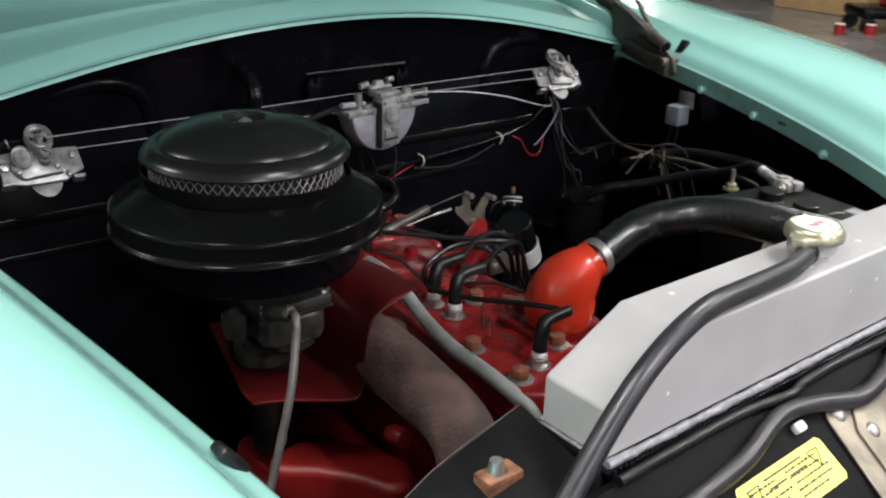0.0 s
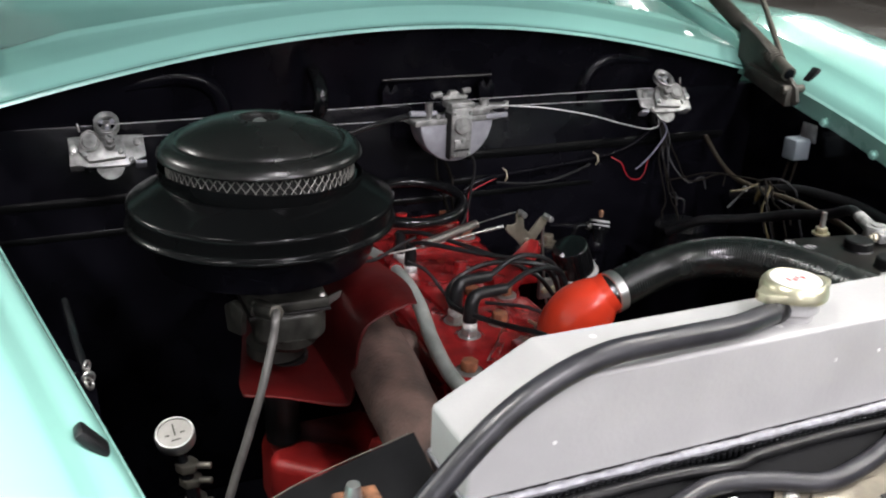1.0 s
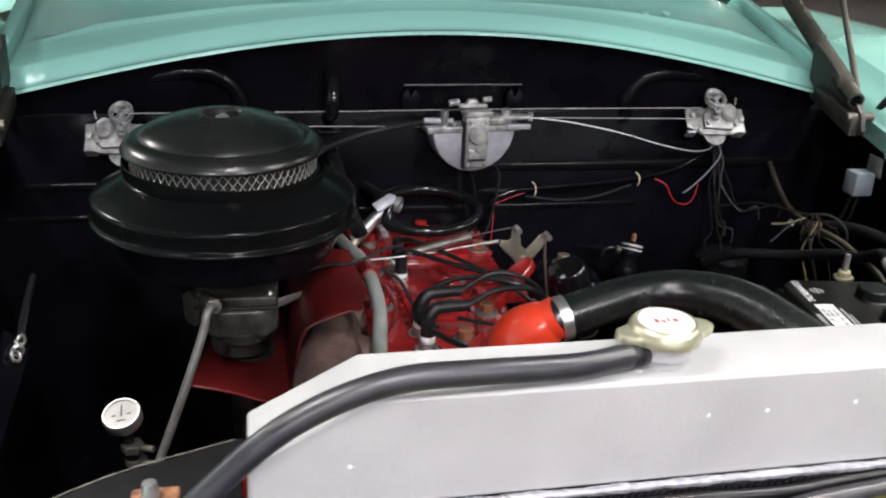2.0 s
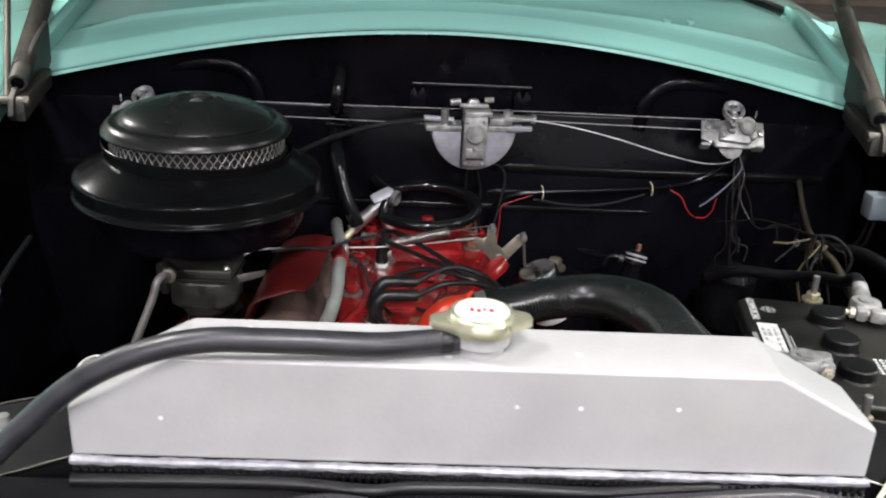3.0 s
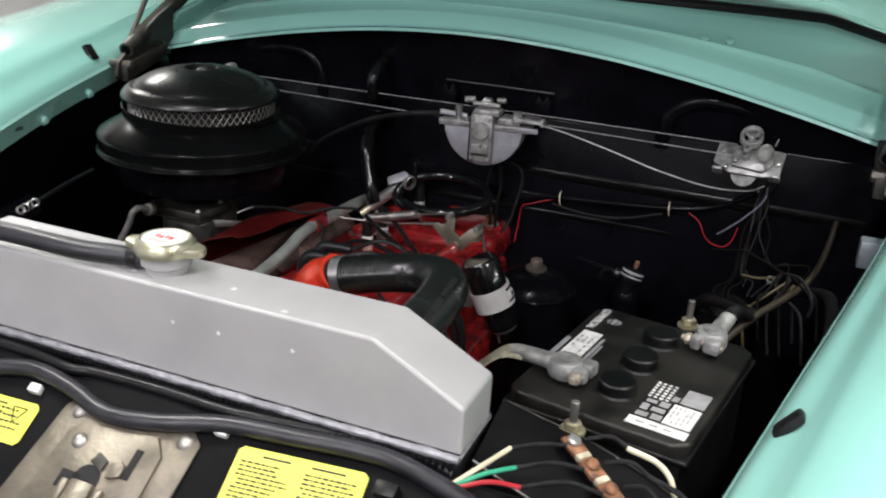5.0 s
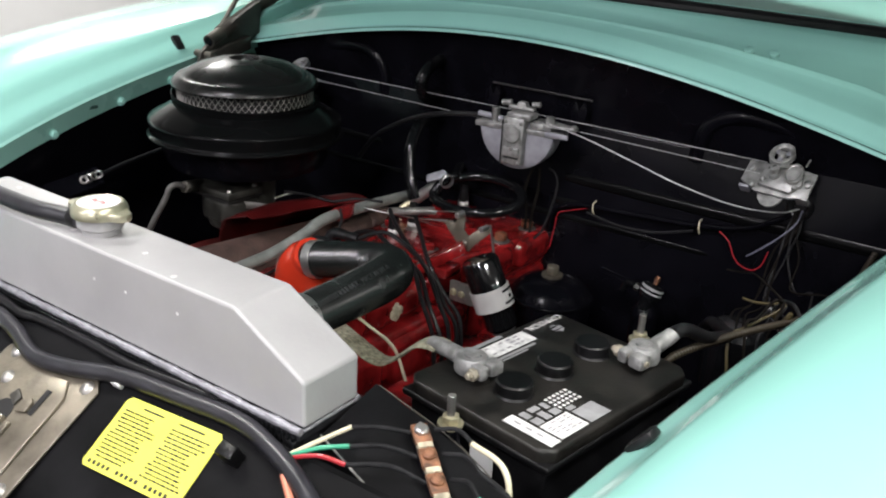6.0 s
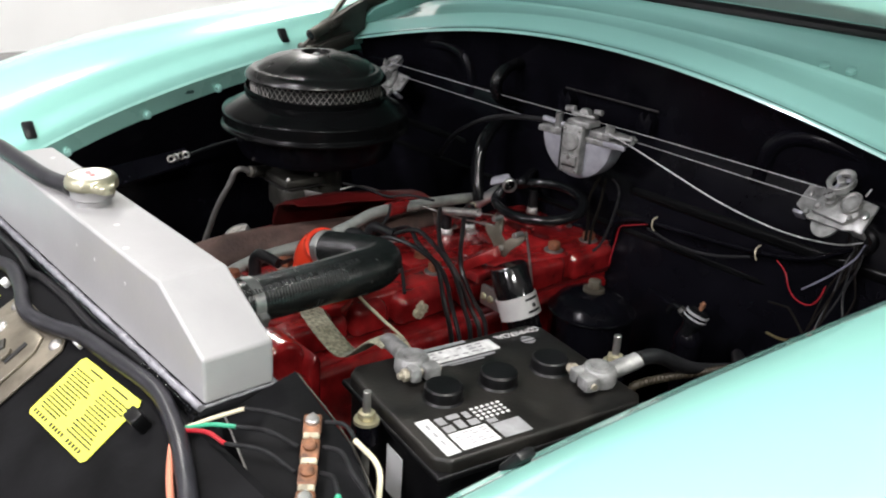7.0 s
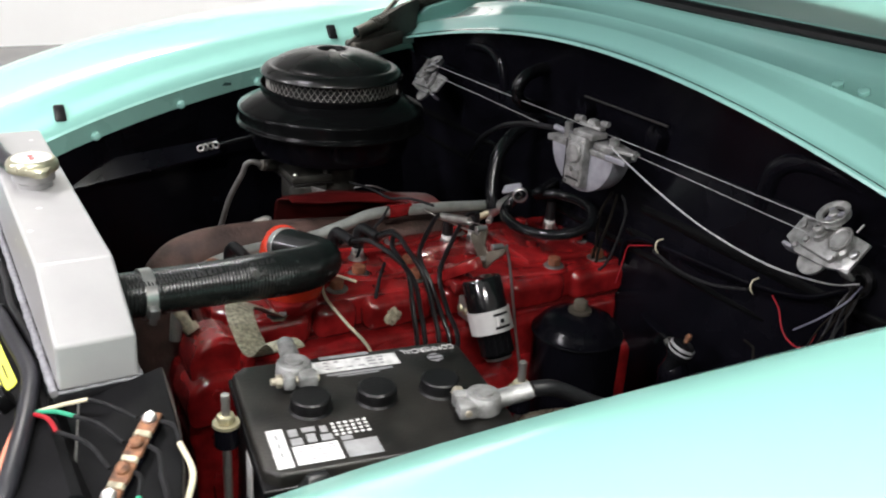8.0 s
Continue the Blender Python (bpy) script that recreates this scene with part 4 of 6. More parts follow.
for x, y in ((-0.133, 0.349), (-0.135, 0.265), (-0.044, 0.449), (-0.044, 0.30), (-0.095, 0.277), (-0.095, 0.430), (-0.096, 0.471), (-0.132, 0.55), (-0.13, 0.66), (0.041, 0.814), (0.040, 0.733), (-0.096, 0.625), (-0.093, 0.672)):
    again("bolt_boss", boss, Matrix.Translation((x, y, 0.7992)), eng)
part("head_web", tube([(-0.10, 0.36, 0.801), (-0.06, 0.41, 0.802), (-0.02, 0.47, 0.802), (-0.03, 0.56, 0.801)], 0.006, 10, 8, squash=0.6), RED, eng)
part("head_web", tube([(-0.14, 0.45, 0.801), (-0.115, 0.53, 0.802), (-0.12, 0.61, 0.802), (-0.14, 0.70, 0.801)], 0.006, 10, 8, squash=0.6), RED, eng)
part("outlet_flange", prism([(-0.045, -0.028), (0.035, -0.03), (0.045, 0.0), (0.03, 0.032), (-0.04, 0.03)], 0.014, Matrix.Translation((-0.004, 0.325, 0.80)), 0.003), RED, eng)
part("water_outlet", tube([(-0.004, 0.334, 0.799), (-0.006, 0.334, 0.812), (-0.008, 0.334, 0.828), (-0.008, 0.332, 0.845), (-0.005, 0.327, 0.862), (0.002, 0.320, 0.877), (0.011, 0.314, 0.889), (0.022, 0.310, 0.898)], lambda u: 0.0235 + 0.0040 * (1 - u) + 0.0175 * max(0.0, math.sin(min(1.0, u / 0.9) ** 0.8 * math.pi)) ** 0.9, 32, 10), ORANGE, eng, "orange-red water outlet elbow")

sh = thing("heat_shield", (-0.28, 0.5, 0.75), "red sheet metal heat shield over the manifold", "heat shield")
rows = []
for k in range(14):
    y = 0.40 + 0.25 * k / 13
    cut = min(1.0, max(0.0, (y - 0.40) / 0.05))
    lx_ = 0.20 * max(0.0, y - 0.43)
    rows.append([(-0.371 + lx_, y, 0.767), (-0.362 + lx_, y, 0.7665), (-0.33 + lx_ * 0.5, y, 0.765), (-0.272, y, 0.755), (-0.258, y, 0.757), (-0.2535, y, 0.766), (-0.2525, y, 0.800), (-0.2485, y, 0.832), (-0.237, y, 0.856), (-0.217, y, 0.869), (-0.19, y, 0.874), (-0.178 + 0.012 * cut, y, 0.873 - 0.004 * cut)])
rows = [[(x, y + max(0.0, -0.25 - x) * 0.36 * (0.65 - y) / 0.25, z - max(0.0, z - 0.78) * 0.28 * max(0.0, (y - 0.48) / 0.17)) for x, y, z in row] for row in rows]
part("shield_sheet", sheet(rows, 0.0018), SOOTSHADE, sh, sharp=50)
part("rolled_edge", tube([(x, 0.399 + max(0.0, -0.25 - x) * 0.36, z) for x, z in ((-0.371, 0.766), (-0.33, 0.764), (-0.272, 0.754), (-0.256, 0.760), (-0.2515, 0.80), (-0.2475, 0.832), (-0.236, 0.856), (-0.19, 0.8735))], 0.0016, 6, 6), SOOTSHADE, sh)

man = thing("exhaust_manifold", (-0.19, 0.4, 0.45), "heat browned cast iron exhaust manifold", "manifold")
part("manifold_pipe", tube([(-0.200, 0.72, 0.775), (-0.203, 0.55, 0.780), (-0.212, 0.42, 0.788), (-0.224, 0.33, 0.792), (-0.230, 0.265, 0.787), (-0.234, 0.230, 0.764), (-0.237, 0.214, 0.71), (-0.239, 0.212, 0.62), (-0.241, 0.215, 0.46)], lambda u: 0.0380 + 0.003 * math.sin(u * 9), 28, 8), MANIFOLD, man)
for y in (0.46, 0.56, 0.68):
    part("port", tube([(-0.19, y, 0.79), (-0.16, y, 0.775), (-0.145, y, 0.76)], 0.026, 16, 4), MANIFOLD, man)
im = thing("intake_manifold", (-0.29, 0.42, 0.62), "red painted intake manifold low beside the block", "manifold")
even(part("runner", prism([(-0.340, 0.462), (-0.333, 0.490), (-0.290, 0.503), (-0.243, 0.477), (-0.208, 0.430), (-0.199, 0.386), (-0.206, 0.352), (-0.228, 0.340), (-0.252, 0.350), (-0.266, 0.386), (-0.298, 0.428)], 0.062, Matrix.Translation((0, 0, 0.594)), 0.013, 4), RUNNER, im, sharp=60))
# riser in black: the shade between shelf and runner is its colour
part("riser", lathe([(0, 0.64), (0.022, 0.64), (0.022, 0.75), (0.034, 0.752), (0.034, 0.764), (0, 0.764)], Matrix.Translation((-0.305, 0.535, 0)), 24), DRIP, im)
part("heat_box", box(-0.32, -0.16, 0.48, 0.62, 0.50, 0.61, 0.02), RUNNER, im)
part("plug_fitting", hexnut(0.012, 0.03, along((-0.235, 0.37, 0.715), (-0.235, 0.33, 0.725)), 0.002), RUNNER, im)

bt = thing("breather_tube", (-0.15, 0.5, 0.8), "grey painted breather tube running along the head", "pipe")
part("tube", tube([(-0.172, 0.765, 0.823), (-0.165, 0.70, 0.832), (-0.15, 0.60, 0.845), (-0.148, 0.52, 0.848), (-0.147, 0.47, 0.836), (-0.155, 0.41, 0.820), (-0.163, 0.345, 0.813), (-0.161, 0.300, 0.808), (-0.156, 0.262, 0.799), (-0.148, 0.234, 0.784), (-0.143, 0.216, 0.755), (-0.141, 0.208, 0.70)], 0.0088, 16, 8), TIN, bt)
part("red_band", tube([(-0.1535, 0.585, 0.8465), (-0.148, 0.565, 0.8478), (-0.1475, 0.545, 0.8488)], 0.0112, 16, 3), RED, bt, "red painted band")

# ---- top hose ----
hz = thing("radiator_hose", (0.12, 0.2, 0.9), "ribbed black rubber radiator hose bent in a half circle", "hose")
HOSELINE = [(0.013, 0.314, 0.889), (0.025, 0.3135, 0.893), (0.064, 0.319, 0.902), (0.105, 0.322, 0.911), (0.142, 0.311, 0.920), (0.172, 0.279, 0.929), (0.191, 0.225, 0.938), (0.199, 0.15, 0.943), (0.204, 0.066, 0.947)]
part("hose", tube(HOSELINE, lambda u: 0.0225 + 0.0020 * math.exp(-((u - 0.52) / 0.16) ** 2), 28, 12, 0.0007, 0.0036), HOSE, hz)


def hose_clamp(p, d, r, parent, turn):
    p, d = Vector(p), Vector(d).normalized()
    m = along(p - d * 0.006, p + d) @ pose(0, 0, 0, 0, 0, turn)
    c = part("hose_clamp", lathe([(r, 0), (r + 0.0012, 0.0005), (r + 0.0012, 0.0115), (r, 0.012)], m, 36, True), ZINC, parent, "zinc worm drive hose clamp")
    part("clamp_screw", merge(box(-0.007, 0.007, r + 0.0005, r + 0.009, 0.001, 0.011, 0.0015, m), hexnut(0.0042, 0.006, m @ pose(0.007, r + 0.005, 0.006, 0, 90))), ZINC, c)


hose_clamp((0.026, 0.3135, 0.8935), (0.040, 0.003, 0.010), 0.0232, hz, 235)
hose_clamp((0.2025, 0.100, 0.9455), (0.06, -1, 0.05), 0.0240, hz, -110)
HP = Matrix(((-0.130, -0.83, 0.547, 0.1925 + 0.547 * 0.0250), (0.990, -0.108, 0.072, 0.208), (-0.03, 0.55, 0.835, 0.9395 + 0.835 * 0.0250), (0, 0, 0, 1)))
words("hose_print", "MADE IN U.S.A", 0.0078, HP, HOSEPRINT, hz, "faint grey raised print")
part("hose_bars", bars([(-0.066 + 0.0058 * k, -0.0622 + 0.0058 * k, -0.0028, 0.0032) for k in range(6)] + [(-0.128 + 0.0036 * k, -0.1262 + 0.0036 * k, -0.0028, 0.0032) for k in range(17)], HP), HOSEPRINT, hz)
part("tank_stub", rod((0.204, 0.066, 0.947), (0.203, 0.082, 0.946), 0.021), ALU, rad)

# ---- battery ----
BM = Matrix.Translation((0.395, 0.256, 0)) @ pose(0, 0, 0, 0, 0, -9)
bat = thing("battery", (0.395, 0.256, 0.36), "dusty black six volt battery with three filler caps", "battery")
BW, BL = 0.089, 0.116
part("case", box(-BW + 0.004, BW - 0.004, -BL + 0.004, BL - 0.004, 0.66, 0.876, 0.006, BM), PLASTIC, bat)
part("lid", prism([(-BW + 0.012, -BL), (BW - 0.012, -BL), (BW, -BL + 0.012), (BW, BL - 0.012), (BW - 0.012, BL), (-BW + 0.012, BL), (-BW, BL - 0.012), (-BW, -BL + 0.012)], 0.018, BM @ Matrix.Translation((0, 0, 0.876)), 0.0035, 3), DUSTY, bat)
for k, y in enumerate((-0.058, 0.004, 0.066)):
    c = part("filler_cap", lathe([(0, 0.0135), (0.0165, 0.0135), (0.0182, 0.012), (0.0182, 0.002), (0.020, 0.0), (0.0, 0.0)], BM @ Matrix.Translation((0.0, y, 0.894)), 36), PLASTIC, bat, "round black filler cap")
lm = BM @ Matrix.Translation((0.0, 0.0, 0.8943))
even(part("lid_rim", prism([(-BW - 0.002, -BL - 0.002), (BW + 0.002, -BL - 0.002), (BW + 0.002, BL + 0.002), (-BW - 0.002, BL + 0.002)], 0.007, BM @ Matrix.Translation((0, 0, 0.8745)), 0.0025, 3), PLASTIC, bat))
part("spec_strip", bars([(0.026, 0.082, -0.104, -0.090)], lm), PRINT, bat, "white printed strip")
part("spec_box", bars([(0.055, 0.081, -0.087, -0.048)], lm), PRINT, bat, "white printed box")
part("spec_print", bars([(0.029, 0.040, -0.086, -0.078), (0.043, 0.053, -0.086, -0.076), (0.029, 0.036, -0.074, -0.062), (0.039, 0.052, -0.072, -0.064), (0.030, 0.040, -0.058, -0.052), (0.043, 0.052, -0.060, -0.050), (0.058, 0.081, -0.044, -0.014), (0.050, 0.056, -0.044, -0.034)], lm), SILVERPRINT, bat, "grey printed blocks")
part("spec_ink", bars([(0.0575 + 0.0042 * j, 0.0590 + 0.0042 * j, -0.084 + 0.009 * k, -0.084 + 0.009 * k + 0.006) for j in range(5) for k in range(4) if (j * 3 + k) % 4] + [(0.034 + 0.013 * j, 0.042 + 0.013 * j, -0.0985, -0.0955) for j in range(3)], lm @ Matrix.Translation((0, 0, 0.0003))), SILVERPRINT, bat)
dots = bmesh.new()
for i in range(4):
    for j in range(6):
        merge(dots, lathe([(0, 0.0002), (0.0019, 0.0002), (0.0019, 0)], lm @ Matrix.Translation((0.0295 + 0.0056 * i, -0.046 + 0.0058 * j, 0)), 8))
tagged(part("spec_dots", dots, PRINT, bat, "rows of small white dots"), kind="stuff")
part("side_label", bars([(-0.078, -0.056, -0.045, 0.046)], lm), PRINT, bat, "white printed strip label")
part("side_print", bars([(-0.087, -0.0815, -0.03, 0.02), (-0.053, -0.0495, -0.03, 0.036), (-0.048, -0.046, -0.02, 0.02)], lm), SILVERPRINT, bat)
r = random.Random(8)
part("side_ink", bars([(-0.075 + 0.006 * j, -0.0725 + 0.006 * j, -0.04 + 0.011 * k, -0.04 + 0.011 * k + r.uniform(0.004, 0.009)) for j in range(3) for k in range(7) if r.random() > 0.3], lm @ Matrix.Translation((0, 0, 0.0003))), SILVERPRINT, bat)
words("word_print", "COMMERCIAL", 0.0125, BM @ Matrix.Translation((-0.0762, 0.0810, 0.8945)) @ pose(0, 0, 0, 0, 0, -90) @ Matrix.Diagonal((0.72, 1, 1, 1)), PRINT, bat, "white word")
part("emblem_print", lathe([(0, 0.0002), (0.0088, 0.0002), (0.0088, 0)], BM @ Matrix.Translation((-0.0585, 0.083, 0.8943)), 6), SILVERPRINT, bat, "plain silver emblem shape")
part("emblem_bars", bars([(-0.0625, -0.0612, 0.072, 0.094), (-0.0560, -0.0547, 0.072, 0.094)], BM @ Matrix.Translation((0, 0, 0.8946))), PLASTIC, bat)
part("front_label", prism([(-0.014, -0.05), (0.014, -0.05), (0.014, 0.0), (-0.014, 0.0)], 0.0006, Matrix.Translation((0.392, 0.139, 0.862)) @ pose(0, 0, 0, 90, 0, -9)), WHITE, bat, "white label on the case")
for (x, y), me_label in (((-0.052, -0.062), "front"), ((0.046, 0.090), "rear")):
    part("terminal_post", lathe([(0, 0.022), (0.0085, 0.022), (0.0095, 0.0), (0, 0)], BM @ Matrix.Translation((x, y, 0.894)), 20), LEAD, bat)


def battery_clamp(x, y, turn, tail, rise=0.0):
    m = BM @ Matrix.Translation((x, y, 0.897)) @ pose(0, 0, 0, 0, 0, turn)
    e = thing("battery_clamp", m.translation, "dull grey lead battery clamp with a bolt", "clamp", "battery clamps")
    part("collar", lathe([(0.0088, 0), (0.0165, 0), (0.0175, 0.003), (0.0168, 0.014), (0.015, 0.017), (0.0088, 0.017)], m, 28, True), LEAD, e)
    part("jaw", merge(box(0.010, 0.027, -0.013, -0.0012, 0.001, 0.0155, 0.0035, m), box(0.010, 0.027, 0.0012, 0.019, 0.001, 0.0155, 0.0035, m)), LEAD, e)
    part("bolt", merge(rod(m @ Vector((0.019, -0.024, 0.0085)), m @ Vector((0.019, 0.021, 0.0085)), 0.0034), hexnut(0.0066, 0.006, along(m @ Vector((0.019, -0.0135, 0.0085)), m @ Vector((0.019, -0.03, 0.0085))))), CLAMPBOLT, e, "tarnished clamp bolt")
    part("shank", tube([m @ Vector((-0.012, 0, 0.008)), m @ Vector((-0.026, 0.0, 0.009 + rise * 0.3)), m @ Vector((-0.040, 0.0, 0.009 + rise * 0.6)), m @ Vector((-tail, 0.0, 0.008 + rise))], lambda u: 0.0098 - 0.0010 * u, 16, 5, squash=0.85), LEAD, e)
    return m @ Vector((-tail, 0, 0.008 + rise))


pf = battery_clamp(-0.052, -0.062, -4, 0.058, -0.003)
pr = battery_clamp(0.046, 0.090, -96, 0.046, 0.008)
gs = thing("ground_strap", (0.2, 0.24, 0.8), "flat braided metal ground strap", "strap")
STRAP = [pf + Vector((0.012, 0, 0)), pf, pf + Vector((-0.016, -0.001, -0.006)), (0.236, 0.212, 0.872), (0.222, 0.208, 0.864), (0.206, 0.206, 0.866), (0.17, 0.207, 0.877), (0.135, 0.216, 0.880), (0.105, 0.238, 0.862), (0.07, 0.268, 0.832), (0.040, 0.292, 0.808)]
part("strap", tube(STRAP, 0.0160, 14, 8, 0.0004, 0.0035, squash=0.13), BRAID, gs)
part("strap_lug", lathe([(0.004, 0), (0.013, 0), (0.013, 0.003), (0.004, 0.003)], pose(0.034, 0.296, 0.804), 20, True), LEAD, gs)
bc = thing("battery_cable", (0.5, 0.42, 0.8), "battery cable in a tan corrugated sleeve", "cable")
part("cable", tube([(0.460, 0.372, 0.862), (0.468, 0.388, 0.884), (0.492, 0.475, 0.881), (0.513, 0.545, 0.874), (0.535, 0.64, 0.859), (0.554, 0.73, 0.853), (0.565, 0.79, 0.868), (0.572, 0.842, 0.897)], 0.0036, 12, 10, 0.0010, 0.005), W_TAN, bc)
bc3 = thing("battery_cable", (0.5, 0.42, 0.8), "black rubber battery cable from the rear clamp", "cable")
part("cable", tube([pr, pr + Vector((0.006, 0.024, -0.002)), (0.483, 0.455, 0.886), (0.484, 0.52, 0.864), (0.462, 0.59, 0.835), (0.425, 0.65, 0.815), (0.40, 0.70, 0.78)], 0.0076, 14, 8), RUBBER, bc3)
hold = thing("battery_tray", (0.395, 0.256, 0.36), "black battery tray with two hold-down studs", "tray")
part("tray", box(-0.10, 0.10, -0.128, 0.128, 0.36, 0.66, 0.006, BM), BLACK, hold)
for x, y, zt in ((0.363, 0.128, 0.914), (0.424, 0.402, 0.915)):
    part("stud", rod((x, y, 0.66), (x, y, zt), 0.0038), STEEL, hold, "threaded steel stud")
    part("stud_clamp", lathe([(0, 0), (0.011, 0), (0.011, 0.02), (0.0, 0.02)], Matrix.Translation((x, y, 0.862)), 20), BLACK, hold)
    part("stud_washer", lathe([(0, 0), (0.012, 0), (0.012, 0.003), (0, 0.003)], Matrix.Translation((x, y, 0.8825)), 24), BRASS, hold)
    part("stud_nut", hexnut(0.0085, 0.007, Matrix.Translation((x, y, 0.886))), BRASS, hold, "yellow zinc nut")

# ---- ignition coil, oil filter, regulator ----
co = thing("ignition_coil", (0.15, 0.56, 0.70), "gloss black ignition coil held by a silver bracket", "ignition coil")
c0, c1 = Vector((0.115, 0.552, 0.847)), Vector((0.158, 0.562, 0.748))
cm = along(c0, c1)
cl = (c1 - c0).length
part("can", lathe([(0, 0), (0.0245, 0), (0.0270, 0.004), (0.0270, cl * 0.62), (0.0235, cl * 0.66), (0.0235, cl - 0.005), (0.019, cl), (0, cl)], cm, 36), COILBLACK, co)
part("coil_bracket", lathe([(0.0271, cl * 0.40), (0.0290, cl * 0.40), (0.0290, cl * 0.68), (0.0271, cl * 0.68)], cm, 36, True), BRIGHT, co, "bright silver bracket")
turn_ = cm.to_3x3().inverted() @ Vector((0.93, 0.05, 0.35))
sm = cm @ Matrix.Rotation(math.atan2(turn_.y, turn_.x), 4, "Z")
for z0 in (0.445, 0.605):
    slot = bmesh.new()
    for k in range(5):
        merge(slot, box(0.0284, 0.0294, -0.0024, 0.0024, cl * z0, cl * (z0 + 0.03), 0, sm @ Matrix.Rotation(radians(-18 + 9 * k), 4, "Z")))
    part("bracket_slot", slot, FOAMSHADOW, co)
part("bracket_tab", box(0.0285, 0.0315, -0.006, 0.006, cl * 0.49, cl * 0.59, 0.0006, sm @ Matrix.Rotation(radians(4), 4, "Z")), BRIGHT, co)
part("bracket_hole", lathe([(0, 0.0320), (0.003, 0.0320), (0.003, 0.031)], sm @ Matrix.Rotation(radians(4), 4, "Z") @ Matrix.Translation((0, 0, cl * 0.54)) @ pose(0, 0, 0, 0, 90), 14), FOAMSHADOW, co)
part("bracket_foot", box(0.070, 0.112, 0.548, 0.556, 0.772, 0.802, 0.002), STEEL, co)
for fx in (0.078, 0.092):
    part("foot_screw", lathe([(0, 0.004), (0.004, 0.0035), (0.006, 0)], along((fx, 0.548, 0.786), (fx, 0.5, 0.79)), 16), BRASS, co)
part("can_base", lathe([(0.0, cl), (0.019, cl), (0.017, cl + 0.004), (0, cl + 0.004)], cm, 28), STEEL, co)
of = thing("oil_filter", (0.165, 0.70, 0.50), "black round oil filter canister with a top bolt", "oil filter")
OF = Matrix.Translation((0.162, 0.690, 0.010))
part("canister", lathe([(0, 0.781), (0.020, 0.781), (0.036, 0.777), (0.048, 0.771), (0.0560, 0.763), (0.0605, 0.755), (0.0640, 0.753), (0.0645, 0.750), (0.0620, 0.747), (0.0612, 0.60), (0.05, 0.52), (0, 0.52)], OF, 56), BLACK, of)
part("canister_rim", ring(0.0634, 0.0014, OF @ Matrix.Translation((0, 0, 0.7515)), 56, 8), GLOSS, of)
part("top_bolt", merge(hexnut(0.0100, 0.013, OF @ Matrix.Translation((0, 0, 0.785)), 0.0015), lathe([(0, 0.781), (0.016, 0.781), (0.016, 0.785), (0, 0.785)], OF, 24)), OLIVE, of, "dull brass hex bolt")
vr = thing("fuel_pump", (0.29, 0.74, 0.62), "black fuel pump with a white banded top fitting", "pump")
part("body", lathe([(0, 0.774), (0.010, 0.774), (0.013, 0.768), (0.017, 0.760), (0.021, 0.752), (0.021, 0.745), (0.019, 0.743), (0.019, 0.733), (0.021, 0.730), (0.021, 0.70), (0.016, 0.66), (0, 0.62)], Matrix.Translation((0.292, 0.752, 0)), 36), BLACK, vr)
FP = Matrix.Translation((0.299, 0.752, 0.790)) @ pose(0, 0, 0, -16, 14)
part("fitting", lathe([(0, 0.009), (0.009, 0.009), (0.0145, 0.0065), (0.0165, 0.0035), (0.0165, -0.004), (0.0135, -0.0055), (0.0165, -0.007), (0.0165, -0.012), (0.012, -0.018), (0.010, -0.034), (0, -0.034)], FP, 32), GLOSS, vr, "black ribbed top fitting")
for z0, w in ((0.0035, 0.0030), (-0.0035, 0.0022)):
    part("fitting_band", lathe([(0.0164, z0 - w), (0.0171, z0 - w), (0.0171, z0), (0.0160, z0 + 0.0008)], FP, 32), SILVERPRINT, vr, "white band")
part("side_elbow", tube([FP @ Vector((-0.010, 0, -0.010)), FP @ Vector((-0.026, 0.002, -0.008)), FP @ Vector((-0.040, 0.006, -0.012)), FP @ Vector((-0.044, 0.010, -0.026))], 0.0048, 12, 6), GLOSS, vr)
part("elbow_nut", hexnut(0.0066, 0.008, along(FP @ Vector((-0.018, 0.001, -0.009)), FP @ Vector((-0.03, 0.002, -0.008)))), CARB, vr)
part("nipple", rod(FP @ Vector((0, 0, 0.008)), FP @ Vector((0, 0, 0.021)), 0.0034), COPPERY, vr)
part("nipple_collar", lathe([(0.0034, 0.014), (0.0046, 0.0145), (0.0046, 0.0165), (0.0034, 0.017)], FP, 16, True), COPPERY, vr)
part("bracket_arm", prism([(-0.06, -0.006), (0.02, -0.012), (0.03, 0.01), (-0.06, 0.006)], 0.004, Matrix.Translation((0.265, 0.765, 0.781)) @ pose(0, 0, 0, 0, 10, 0), 0.001), BLACK, vr)
hr_ = thing("horn_relay", (0.43, 0.74, 0.6), "black round relay box behind the battery", "relay")
part("can", lathe([(0, 0.79), (0.035, 0.788), (0.042, 0.78), (0.042, 0.70), (0, 0.70)], Matrix.Translation((0.44, 0.72, 0.0)) @ pose(0, 0, 0, 0, 0), 32), GLOSS, hr_)
part("stand", box(0.425, 0.455, 0.72, 0.845, 0.68, 0.70, 0.003), BLACK, hr_)
rl = thing("side_relay", (0.60, 0.66, 0.88), "small blue-grey relay can on the inner fender", "relay")
part("can", box(0.597, 0.629, 0.645, 0.675, 0.902, 0.938, 0.003), RELAYBLUE, rl)
part("mount", prism([(-0.018, 0), (0.018, 0), (0.016, 0.03), (-0.016, 0.03)], 0.002, Matrix.Translation((0.634, 0.66, 0.93)) @ pose(0, 0, 0, 90, 0, 90), 0.0006), ZINC, rl)
